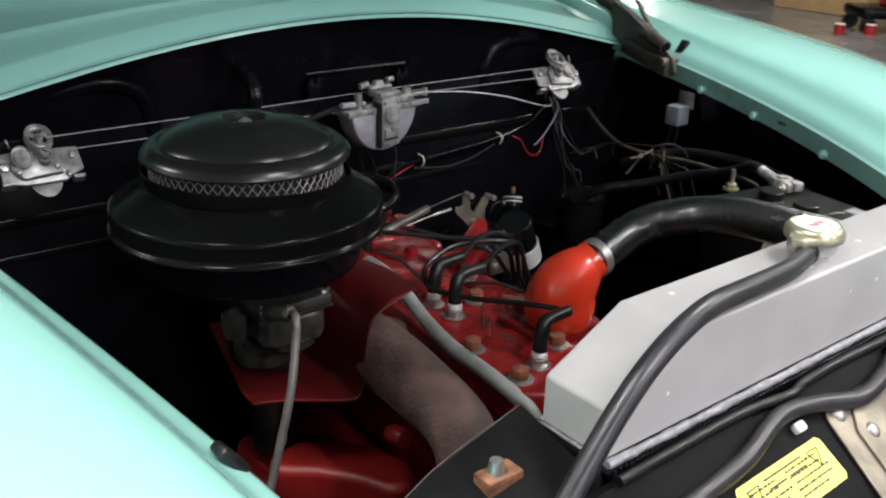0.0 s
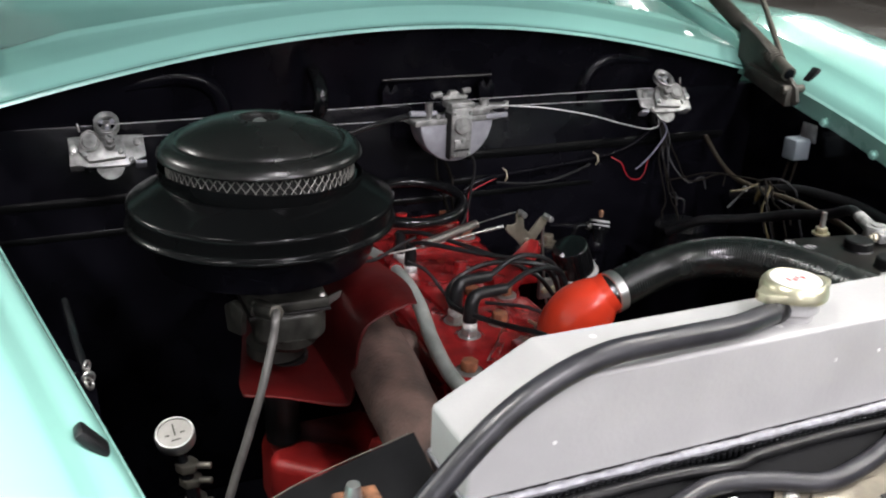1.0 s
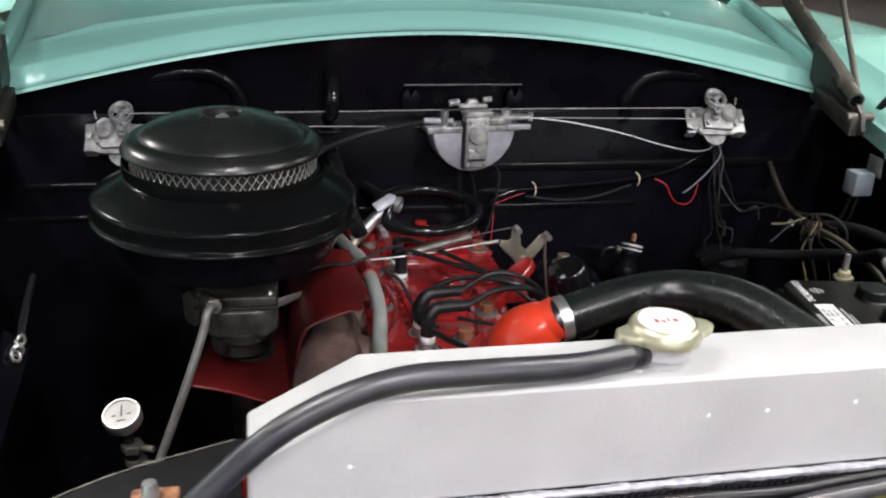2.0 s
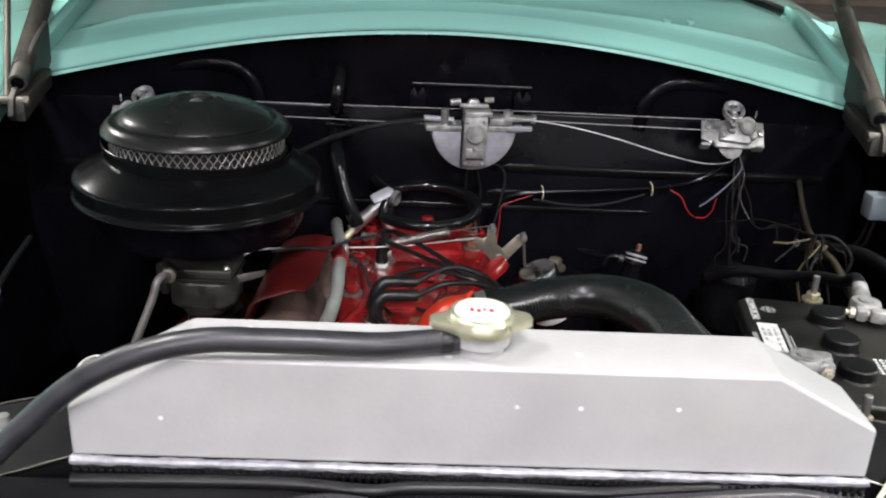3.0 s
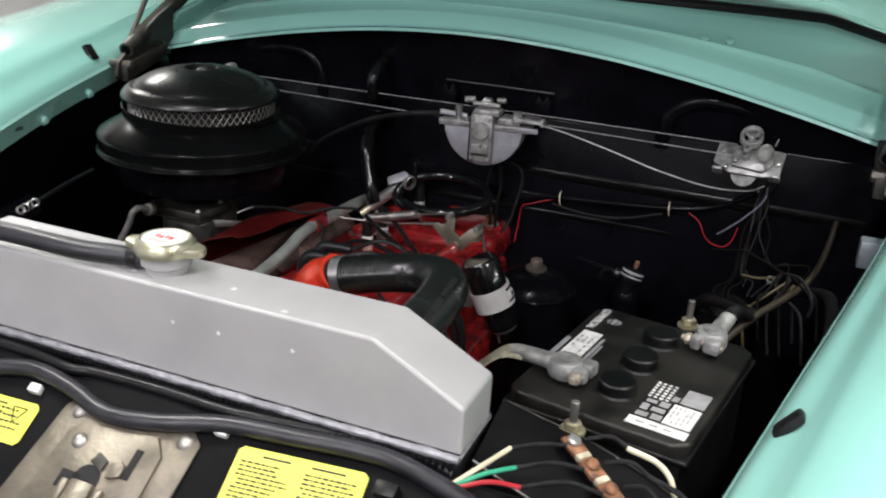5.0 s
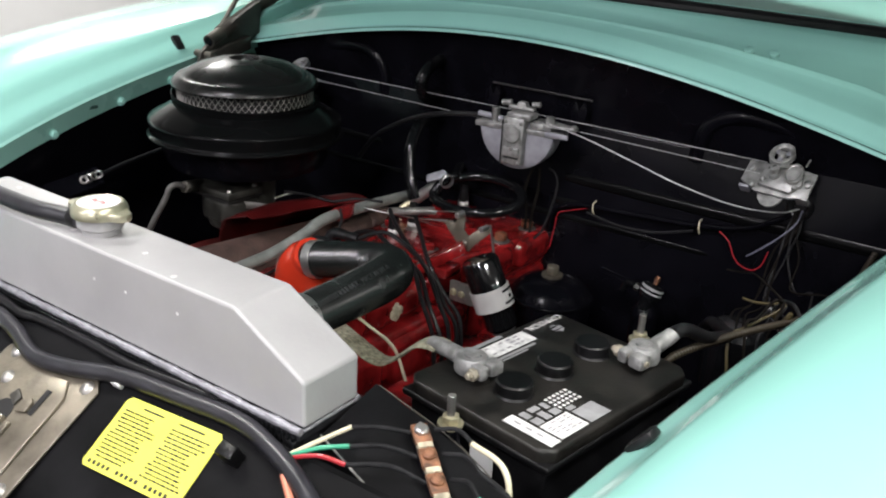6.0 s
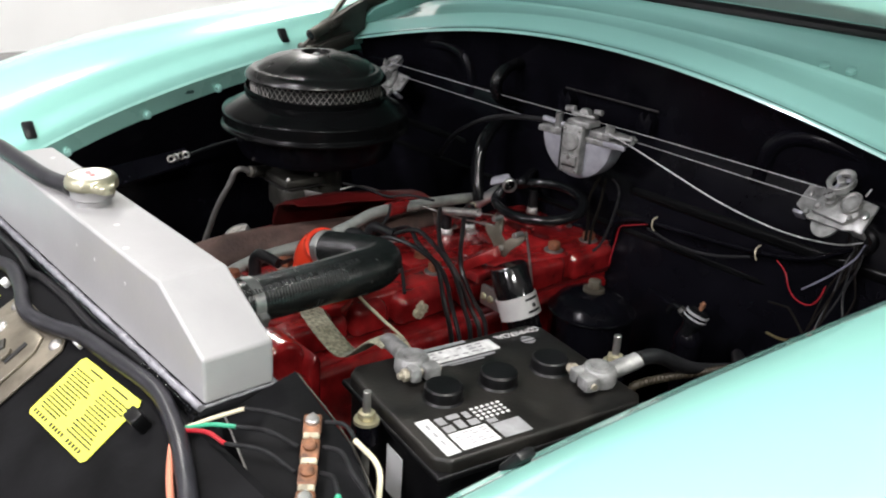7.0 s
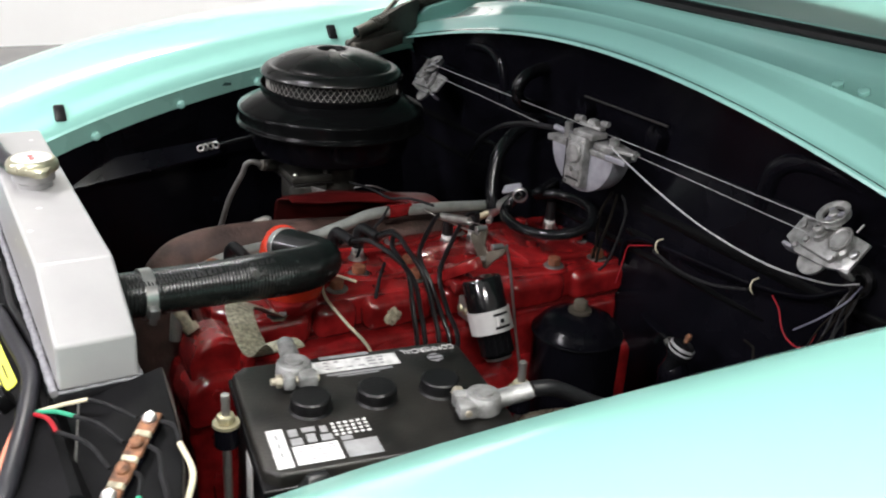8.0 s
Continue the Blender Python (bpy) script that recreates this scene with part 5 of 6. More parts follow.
for dy in (-0.008, 0.008):
    part("lead", tube([(0.612, 0.66 + dy, 0.904), (0.608, 0.66 + dy, 0.885), (0.605, 0.665 + dy, 0.86), (0.60, 0.69, 0.84)], 0.0025, 8, 5), W_BROWN, rl)

# ---- wiper drive on the firewall ----
wm = thing("wiper_motor", (0.033, 0.80, 0.92), "grey die-cast half-round wiper motor on the firewall", "wiper motor")
WC = Matrix.Translation((0.031, 0.785, 0.981)) @ pose(0, 0, 0, 90, 0, 6)
half = [(0.064 * math.cos(a), 0.064 * math.sin(a)) for a in (-math.pi * k / 28 for k in range(29))]
part("half_drum", prism(half, 0.036, WC @ Matrix.Translation((0, 0, -0.016)), 0.003), CAST, wm)
part("flange_bar", box(-0.073, 0.074, -0.004, 0.005, -0.016, 0.022, 0.0015, WC), CASTLIGHT, wm)
part("gear_box", box(-0.018, 0.018, -0.055, 0.022, 0.012, 0.034, 0.003, WC), CASTLIGHT, wm)
part("hub_disc", lathe([(0, 0.006), (0.013, 0.006), (0.0145, 0.004), (0.0145, 0)], WC @ Matrix.Translation((0, -0.004, 0.033)), 28), CASTLIGHT, wm)
part("cover_clip", box(-0.014, 0.014, -0.040, -0.026, 0.033, 0.0375, 0.0015, WC), CASTLIGHT, wm)
part("clip_screw", lathe([(0, 0.003), (0.003, 0.0025), (0.004, 0)], WC @ Matrix.Translation((0, -0.027, 0.0375)), 12), ZINC, wm)
part("top_cap", box(-0.016, 0.026, 0.018, 0.028, -0.004, 0.028, 0.003, WC), CASTLIGHT, wm)
part("cable_guide", merge(box(-0.022, 0.022, 0.030, 0.035, -0.002, 0.010, 0.001, WC), prism([(-0.013, 0.030), (0.013, 0.030), (0.006, 0.042), (-0.006, 0.042)], 0.012, WC @ Matrix.Translation((0, 0, -0.004)), 0.002)), CASTLIGHT, wm)
part("valve_body", merge(box(0.022, 0.058, 0.006, 0.016, 0.0, 0.020, 0.002, WC), lathe([(0, 0.014), (0.007, 0.013), (0.008, 0), (0, 0)], WC @ Matrix.Translation((0.052, 0.014, 0.010)) @ pose(0, 0, 0, -90), 16)), CASTLIGHT, wm)
part("hose_nipple", rod(WC @ Vector((-0.044, 0.004, 0.008)), WC @ Vector((-0.044, 0.028, 0.008)), 0.0060), ZINC, wm, "bright screw nipple")
for x_, y_ in ((-0.013, 0.014), (0.013, 0.014), (-0.013, -0.050), (0.013, -0.050)):
    part("case_screw", lathe([(0, 0.0025), (0.002, 0.002), (0.003, 0)], WC @ Matrix.Translation((x_, y_, 0.034)), 10), ZINC, wm)
# black strips stand in for shade in the gaps between castings
part("seam_gap", box(-0.0195, -0.0182, -0.056, 0.014, 0.014, 0.0335, 0, WC), FOAMSHADOW, wm)
part("clip_gap", box(-0.013, 0.013, -0.0445, -0.0415, 0.0335, 0.0345, 0, WC), FOAMSHADOW, wm)
for x_ in (-0.030, 0.036):
    part("lug", lathe([(0, 0.007), (0.0045, 0.0065), (0.0055, 0), (0, 0)], WC @ Matrix.Translation((x_, 0.004, 0.012)) @ pose(0, 0, 0, -90), 14), CASTLIGHT, wm)
part("control_arm", box(0.05, 0.088, -0.002, 0.006, 0.018, 0.024, 0.0015, WC), CAST, wm)
part("arm_plate", prism([(0.026, -0.004), (0.050, -0.020), (0.094, -0.012), (0.098, 0.0), (0.060, 0.010), (0.026, 0.018)], 0.005, WC @ Matrix.Translation((0, 0.012, 0.004)) @ pose(0, 0, 0, -90), 0.0012), CASTLIGHT, wm)
part("arm_pin", rod(WC @ Vector((0.092, 0.008, 0.010)), WC @ Vector((0.092, 0.020, 0.010)), 0.004), ZINC, wm)
part("vacuum_port", rod(WC @ Vector((-0.030, 0.010, 0.006)), WC @ Vector((-0.075, 0.013, 0.006)), 0.0045), CAST, wm)
part("cable_ferrule", rod(WC @ Vector((-0.036, 0.036, 0.002)), WC @ Vector((-0.020, 0.038, 0.002)), 0.0050), CASTLIGHT, wm)
part("cable_ferrule", rod(WC @ Vector((0.016, 0.040, 0.002)), WC @ Vector((0.030, 0.041, 0.002)), 0.0042), CASTLIGHT, wm)
part("gear_step", prism([(-0.0185, -0.058), (0.016, -0.058), (0.020, -0.040), (0.022, 0.004), (0.016, 0.016), (-0.012, 0.017), (-0.021, 0.006)], 0.010, WC @ Matrix.Translation((0, 0, 0.006)), 0.002), CAST, wm)


def wiper_pulley(cx_, cy_, cz_, s):
    e = thing("wiper_pulley", (cx_, 0.84, cz_), "grey die-cast wiper pulley bracket with a small wheel", "pulley", "wiper pulleys")
    m = Matrix.Translation((cx_, cy_, cz_)) @ pose(0, 0, 0, 0, 0, -4) @ Matrix.Diagonal((s * 0.8, 1, 1, 1))
    tilt = m @ pose(0, 0, 0, 30)
    bed = m @ pose(0.002, -0.002, -0.034, 48)
    part("base_plate", prism([(-0.060, -0.014), (-0.040, -0.022), (-0.030, -0.027), (0.030, -0.027), (0.060, -0.020), (0.061, 0.018), (0.034, 0.020), (-0.058, 0.018)], 0.005, bed, 0.0014), CASTLIGHT, e)
    part("end_lip", box(0.040, 0.061, -0.0235, -0.0185, -0.014, 0.004, 0.0015, bed), CASTLIGHT, e)
    part("end_lip", box(-0.060, -0.042, -0.0245, -0.0195, -0.012, 0.004, 0.0015, bed), CAST, e)
    part("cover_plate", prism([(-0.028, -0.018), (0.030, -0.022), (0.046, -0.006), (0.040, 0.012), (0.024, 0.022), (-0.014, 0.020), (-0.026, 0.004)], 0.008, bed @ Matrix.Translation((0, 0, 0.004)), 0.0025), CASTLIGHT, e)
    part("idler_disc", lathe([(0, 0.005), (0.0105, 0.005), (0.0120, 0.0035), (0.0140, 0.0042), (0.0145, 0.001), (0.0135, 0), (0, 0)], bed @ Matrix.Translation((0.027, 0.006, 0.0115)), 32), CASTLIGHT, e)
    part("return_spring", ring(0.0152, 0.0009, bed @ Matrix.Translation((0.027, 0.006, 0.0155)), 28, 6), STEEL, e)
    part("spring_end", rod(bed @ Vector((0.041, 0.020, 0.0155)), bed @ Vector((0.044, 0.031, 0.0175)), 0.0012), STEEL, e)
    part("lower_disc", lathe([(0, -0.006), (0.019, -0.006), (0.0225, -0.004), (0.0235, 0.0), (0, 0.0)], bed @ Matrix.Translation((-0.002, -0.020, -0.001)), 32), CASTLIGHT, e)
    drum = part("capstan", lathe([(0, 0.016), (0.0062, 0.016), (0.0075, 0.0145), (0.0075, 0.012), (0.0062, 0.011), (0.0062, 0.007), (0.0090, 0.006), (0.0090, 0.0), (0, 0)], bed @ Matrix.Translation((-0.004, 0.000, 0.0115)) @ pose(0, 0, 0, -18), 24), CASTLIGHT, e)
    part("capstan_slot", box(-0.0060, 0.0060, -0.0011, 0.0011, 0.0154, 0.0164, 0, bed @ Matrix.Translation((-0.004, 0.000, 0.0115)) @ pose(0, 0, 0, -18, 0, 35)), FOAMSHADOW, drum)
    wheel = part("wheel", lathe([(0.0135, -0.003), (0.0192, -0.0048), (0.0205, -0.0040), (0.0185, -0.001), (0.0185, 0.001), (0.0205, 0.0040), (0.0192, 0.0048), (0.0150, 0.0036), (0.0135, 0.002)], tilt, 36, True), CASTLIGHT, e)
    part("wheel_hub", lathe([(0, 0.004), (0.0045, 0.004), (0.0062, 0.0025), (0.0062, -0.012), (0, -0.012)], tilt, 20), CASTLIGHT, wheel)
    for k in range(3):
        part("wheel_spoke", box(0.004, 0.0150, -0.0036, 0.0036, -0.0012, 0.0016, 0.0006, tilt @ pose(0, 0, 0, 0, 0, 120 * k + 30)), CAST, wheel)
    part("wheel_stalk", rod(tilt @ Vector((0, 0, -0.006)), bed @ Vector((0.004, 0.012, 0.010)), 0.0075, r1=0.010), CASTLIGHT, e)
    for x_, y_ in ((-0.036, -0.0195), (0.036, -0.013), (-0.020, -0.010)):
        part("cover_screw", lathe([(0, 0.004), (0.003, 0.0035), (0.0045, 0.001), (0.0045, 0)], bed @ Matrix.Translation((x_, y_, 0.0045 if x_ < -0.03 else 0.0115)), 12), ZINC, e)
    part("mount_bolt", hexnut(0.0065, 0.006, bed @ Matrix.Translation((0.053, -0.001, 0.0045))), ZINC, e)
    part("mount_bolt", hexnut(0.0060, 0.004, bed @ Matrix.Translation((-0.047, 0.006, 0.0045))), CASTLIGHT, e)
    return e


wiper_pulley(0.434, 0.806, 1.0155, 1)
wiper_pulley(-0.466, 0.796, 1.002, -1)


def strand(name, pts, r, mat, label, category="wire", group="", n=8, seg=8):
    e = thing(name, pts[0], label, category, group)
    part("strand", tube(pts, r, seg, n), mat, e)
    return e


WG = "wiper cables"
strand("wiper_cable", [(-0.46, 0.786, 1.004), (-0.20, 0.792, 1.003), (0.10, 0.799, 1.0035), (0.415, 0.808, 1.001)], 0.00055, CABLE, "thin steel wiper cable along the firewall", "cable", WG, 4, 6)
strand("wiper_cable", [(-0.44, 0.786, 0.985), (-0.30, 0.789, 0.983), (-0.12, 0.79, 0.981), (-0.02, 0.788, 0.980)], 0.00055, CABLE, "thin steel wiper cable along the firewall", "cable", WG, 4, 6)
strand("wiper_cable", [(0.10, 0.799, 0.990), (0.25, 0.799, 0.988), (0.41, 0.800, 0.9855)], 0.00055, CABLE, "thin steel wiper cable along the firewall", "cable", WG, 4, 6)
strand("control_cable", [(0.085, 0.775, 0.998), (0.12, 0.756, 1.0), (0.172, 0.738, 0.9975), (0.244, 0.729, 0.984), (0.316, 0.740, 0.962), (0.388, 0.771, 0.941), (0.44, 0.812, 0.932), (0.462, 0.842, 0.935)], 0.0010, CABLE, "grey wound control cable sagging across the firewall", "cable")
strand("vacuum_hose", [(-0.31, 0.79, 0.86), (-0.275, 0.785, 0.902), (-0.234, 0.775, 0.930), (-0.166, 0.765, 0.964), (-0.10, 0.765, 0.983), (-0.045, 0.782, 0.988), (-0.012, 0.775, 0.993)], 0.0042, RUBBER, "thin black vacuum hose to the wiper motor", "hose", "", 8, 10)

# ---- heater hoses ----
e = thing("heater_hose", (-0.17, 0.80, 0.82), "black heater hose dropping down the firewall", "hose")
part("hose", tube([(-0.178, 0.842, 0.962), (-0.179, 0.815, 0.957), (-0.176, 0.785, 0.940), (-0.168, 0.758, 0.915), (-0.160, 0.745, 0.885), (-0.148, 0.737, 0.855), (-0.138, 0.736, 0.832)], 0.0115, 18, 10), GLOSS, e)
part("hose_bracket", box(-0.194, -0.160, 0.80, 0.846, 0.968, 0.972, 0.0015), BLACK, e)
e = thing("heater_pipe", (-0.173, 0.84, 1.0), "gloss black heater pipe stub on the firewall", "pipe")
part("pipe", tube([(-0.172, 0.846, 1.052), (-0.172, 0.825, 1.050), (-0.172, 0.803, 1.042), (-0.173, 0.788, 1.024), (-0.175, 0.792, 1.004), (-0.178, 0.812, 0.990), (-0.178, 0.846, 0.985)], 0.0105, 18, 8), GLOSS, e)
e = thing("heater_hose", (-0.04, 0.78, 0.83), "black heater hose looped flat behind the engine", "hose")
loop = [(-0.092, 0.752, 0.872)]
for k in range(13):
    a = radians(215 + 25 * k)
    loop.append((-0.034 + 0.079 * math.cos(a), 0.770 + 0.062 * math.sin(a), 0.856 + 0.012 * math.sin(a)))
loop += [(-0.10, 0.80, 0.868), (-0.12, 0.842, 0.872)]
part("hose", tube(loop, 0.0085, 16, 6), GLOSS, e)
hv = thing("heater_valve", (-0.12, 0.75, 0.81), "zinc heater tap joining two hoses", "tap")
part("valve_body", rod((-0.148, 0.738, 0.822), (-0.098, 0.755, 0.868), 0.0095), ZINC, hv)
part("valve_lever", prism([(-0.006, -0.008), (0.026, -0.009), (0.032, 0.0), (0.026, 0.009), (-0.006, 0.008)], 0.005, Matrix.Translation((-0.112, 0.742, 0.872)) @ pose(0, 0, 0, 38, -22, 20), 0.002), CAST, hv)
part("valve_clamp", lathe([(0.0105, 0), (0.012, 0.001), (0.012, 0.007), (0.0105, 0.008)], along((-0.085, 0.748, 0.874), (-0.06, 0.735, 0.87)), 20, True), ZINC, hv)
part("drain_stub", rod((-0.145, 0.735, 0.824), (-0.158, 0.722, 0.812), 0.006), BRASS, hv)
part("drain_screw", hexnut(0.006, 0.01, along((-0.128, 0.725, 0.82), (-0.118, 0.712, 0.815))), ZINC, hv)

# ---- throttle linkage ----
tl = thing("throttle_linkage", (0.06, 0.60, 0.80), "grey bell crank with throttle rods and return spring", "linkage")
part("red_arm", prism([(-0.020, 0.0), (0.020, 0.0), (0.012, 0.080), (0.007, 0.090), (-0.007, 0.090), (-0.012, 0.080)], 0.016, Matrix.Translation((0.006, 0.543, 0.800)) @ Vector((0.066, 0.031, 0.046)).to_track_quat("Y", "Z").to_matrix().to_4x4() @ Matrix.Translation((0, 0, -0.007)), 0.003), RED, tl, "red painted support arm")
part("arm_foot", box(-0.005, 0.065, 0.545, 0.585, 0.80, 0.816, 0.004), RED, tl)
bell = part("bell_crank", prism([(-0.006, -0.010), (0.008, -0.010), (0.015, 0.001), (0.035, 0.021), (0.038, 0.028), (0.033, 0.034), (0.025, 0.032), (0.004, 0.013), (-0.004, 0.020), (-0.005, 0.041), (-0.008, 0.047), (-0.014, 0.047), (-0.017, 0.042), (-0.018, 0.030), (-0.024, 0.028), (-0.033, 0.030), (-0.036, 0.024), (-0.031, 0.017), (-0.017, 0.004)], 0.0028, Matrix.Translation((0.066, 0.590, 0.846)) @ pose(0, 0, 0, 82, 0, 8), 0.0005), OLIVE, tl, "flat zinc bell crank")
for x, z in ((0.055, 0.890), (0.098, 0.879), (0.066, 0.848)):
    part("pin", rod((x, 0.595, z), (x, 0.578, z), 0.0042), ZINC, bell)
part("return_spring", coil((-0.089, 0.605, 0.854), (-0.004, 0.605, 0.876), 0.0056, 34, 0.0009), STEEL, tl, "fine coiled return spring")
part("spring_wire", tube([(-0.004, 0.605, 0.876), (0.03, 0.602, 0.884), (0.055, 0.597, 0.890)], 0.0008, 6, 5), STEEL, tl)
part("throttle_rod", tube([(0.034, 0.60, 0.869), (-0.01, 0.610, 0.859), (-0.05, 0.616, 0.850), (-0.12, 0.610, 0.846), (-0.20, 0.595, 0.848), (-0.266, 0.579, 0.848), (-0.29, 0.55, 0.84)], 0.0014, 8, 6), STEEL, tl)
part("rod_swivel", rod((0.006, 0.606, 0.863), (0.034, 0.60, 0.869), 0.0026), STEEL, tl)
part("down_rod", tube([(0.100, 0.600, 0.881), (0.104, 0.608, 0.84), (0.118, 0.615, 0.76), (0.135, 0.62, 0.69)], 0.0019, 8, 6), STEEL, tl)

# ---- ignition leads ----
plug = None
PLUGS = [(-0.095, 0.277), (-0.095, 0.430), (-0.096, 0.471), (-0.096, 0.625), (-0.093, 0.672), (-0.094, 0.82)]
for k, (x, y) in enumerate(PLUGS):
    e = thing("spark_plug", (x, y, 0.80), "white and zinc spark plug under a black rubber boot", "spark plug", "spark plugs")
    part("hex", merge(hexnut(0.0110, 0.009, Matrix.Translation((x, y, 0.803))), lathe([(0, 0), (0.0145, 0), (0.0145, 0.002), (0, 0.002)], Matrix.Translation((x, y, 0.8015)), 20)), ZINC, e)
    part("insulator", lathe([(0, 0.016), (0.0062, 0.016), (0.0068, 0.010), (0.0090, 0.008), (0.0095, 0.004), (0.0080, 0.002), (0.0080, 0.0)], Matrix.Translation((x, y, 0.811)), 18), PRINT, e)
    h_ = 0.842 if k < 3 else 0.838
    part("boot", tube([(x, y, 0.822), (x + 0.001, y, h_), (x + 0.006, y + 0.002, h_ + 0.010), (x + 0.016, y + 0.004, h_ + 0.013), (x + 0.05 if k < 3 else x + 0.02, y + 0.008, h_ + 0.012)] if k < 3 else [(x, y, 0.818), (x, y, 0.85)], lambda u: 0.0092 - 0.0022 * u, 12, 5), RUBBER, e, "black rubber boot")
LG = "ignition leads"
lead = "black rubber ignition lead draped over the head"
strand("ignition_lead", [(-0.045, 0.285, 0.854), (-0.06, 0.33, 0.848), (-0.085, 0.40, 0.835), (-0.105, 0.46, 0.83), (-0.09, 0.50, 0.84), (-0.04, 0.50, 0.862), (0.02, 0.468, 0.866), (0.056, 0.474, 0.842), (0.074, 0.474, 0.80), (0.100, 0.470, 0.75), (0.11, 0.465, 0.68)], 0.0034, RUBBER, lead, "ignition lead", LG)
strand("ignition_lead", [(-0.045, 0.438, 0.855), (-0.01, 0.446, 0.868), (0.034, 0.460, 0.862), (0.064, 0.478, 0.836), (0.080, 0.484, 0.79), (0.108, 0.480, 0.74), (0.115, 0.475, 0.68)], 0.0034, RUBBER, lead, "ignition lead", LG)
strand("ignition_lead", [(-0.046, 0.479, 0.855), (-0.005, 0.484, 0.874), (0.034, 0.484, 0.866), (0.066, 0.494, 0.836), (0.086, 0.502, 0.785), (0.106, 0.500, 0.75), (0.115, 0.49, 0.68)], 0.0034, RUBBER, lead, "ignition lead", LG)
strand("ignition_lead", [(-0.096, 0.625, 0.848), (-0.085, 0.60, 0.858), (-0.03, 0.55, 0.856), (0.03, 0.505, 0.852), (0.064, 0.505, 0.826), (0.086, 0.515, 0.78), (0.106, 0.517, 0.752), (0.115, 0.51, 0.70)], 0.0034, RUBBER, lead, "ignition lead", LG)
strand("ignition_lead", [(-0.093, 0.672, 0.848), (-0.07, 0.64, 0.856), (-0.01, 0.58, 0.845), (0.045, 0.53, 0.826), (0.078, 0.525, 0.79), (0.104, 0.530, 0.755), (0.115, 0.52, 0.70)], 0.0034, RUBBER, lead, "ignition lead", LG)
strand("ground_wire", [(-0.135, 0.54, 0.862), (-0.115, 0.52, 0.853), (-0.10, 0.485, 0.83), (-0.075, 0.46, 0.815)], 0.0022, W_GREY, "thin grey wire clipped to the breather tube")
strand("ground_wire", [(-0.012, 0.43, 0.808), (-0.02, 0.39, 0.822), (0.015, 0.37, 0.812), (0.050, 0.385, 0.785), (0.078, 0.41, 0.75), (0.094, 0.42, 0.70)], 0.0022, W_CREAM, "pale cloth wire curling over the block")
strand("dash_wire", [(-0.045, 0.49, 0.812), (0.0, 0.46, 0.812), (0.03, 0.44, 0.80)], 0.0026, W_GREY, "grey wire lying on the head")
strand("fuel_line", [(-0.235, 0.52, 0.872), (-0.20, 0.54, 0.870), (-0.17, 0.56, 0.862), (-0.13, 0.575, 0.872), (-0.10, 0.60, 0.868)], 0.0022, W_GREY, "thin dark wire from the carburettor")

# ---- firewall wiring ----
FW = "firewall wires"
strand("wire_harness", [(0.07, 0.838, 0.80), (0.08, 0.832, 0.84), (0.11, 0.832, 0.858), (0.152, 0.832, 0.864), (0.24, 0.832, 0.870), (0.33, 0.832, 0.878), (0.40, 0.836, 0.892), (0.455, 0.838, 0.925)], 0.0042, BLACK, "black taped wire harness along the firewall", "harness", "", 8, 10)
strand("wire_harness", [(0.14, 0.832, 0.852), (0.20, 0.826, 0.846), (0.26, 0.828, 0.850), (0.32, 0.830, 0.868)], 0.0022, W_GREY, "thin grey wire sagging from the harness", "wire", FW)
for x, z in ((0.152, 0.864), (0.328, 0.877)):
    e = thing("cable_clip", (x, 0.835, z), "cream cable clip on the firewall", "clip", "firewall clips")
    part("clip", tube([(x, 0.836, z + 0.010), (x + 0.001, 0.824, z + 0.008), (x + 0.002, 0.822, z - 0.002), (x + 0.002, 0.828, z - 0.010)], 0.0011, 8, 5), W_CREAM, e)
strand("red_wire", [(0.360, 0.828, 0.878), (0.378, 0.822, 0.868), (0.388, 0.82, 0.85), (0.40, 0.82, 0.838), (0.418, 0.82, 0.835), (0.430, 0.822, 0.845), (0.436, 0.824, 0.868)], 0.0009, W_RED, "bright red wire hanging in a loop", "wire", FW)
strand("red_wire", [(0.150, 0.832, 0.862), (0.134, 0.832, 0.857), (0.105, 0.832, 0.846), (0.089, 0.830, 0.838), (0.087, 0.826, 0.815), (0.084, 0.82, 0.777)], 0.0008, W_RED, "red wire at the back of the engine", "wire", FW)
strand("white_wire", [(0.066, 0.825, 0.912), (0.082, 0.818, 0.908), (0.090, 0.815, 0.89), (0.084, 0.812, 0.85), (0.074, 0.806, 0.81), (0.06, 0.80, 0.79)], 0.0020, W_GREY, "grey wire curling down behind the head", "wire", FW)
strand("brown_wire", [(0.03, 0.838, 0.905), (0.028, 0.82, 0.87), (0.04, 0.81, 0.83), (0.045, 0.80, 0.79)], 0.0025, W_BROWN, "brown cloth wire behind the head", "wire", FW)
strand("brown_wire", [(0.042, 0.838, 0.905), (0.052, 0.82, 0.87), (0.05, 0.81, 0.83), (0.055, 0.80, 0.79)], 0.0025, W_BROWN, "brown cloth wire behind the head", "wire", FW)
e = thing("grommet", (0.462, 0.843, 0.935), "black rubber grommet in the firewall", "grommet")
part("grommet", ring(0.014, 0.006, pose(0.462, 0.842, 0.938, 90), 24, 8), RUBBER, e)
strand("lavender_wire", [(0.468, 0.838, 0.935), (0.466, 0.82, 0.918), (0.444, 0.815, 0.89), (0.42, 0.815, 0.866), (0.408, 0.818, 0.855)], 0.0012, W_LILAC, "pale lavender wire falling from the grommet", "wire", FW)
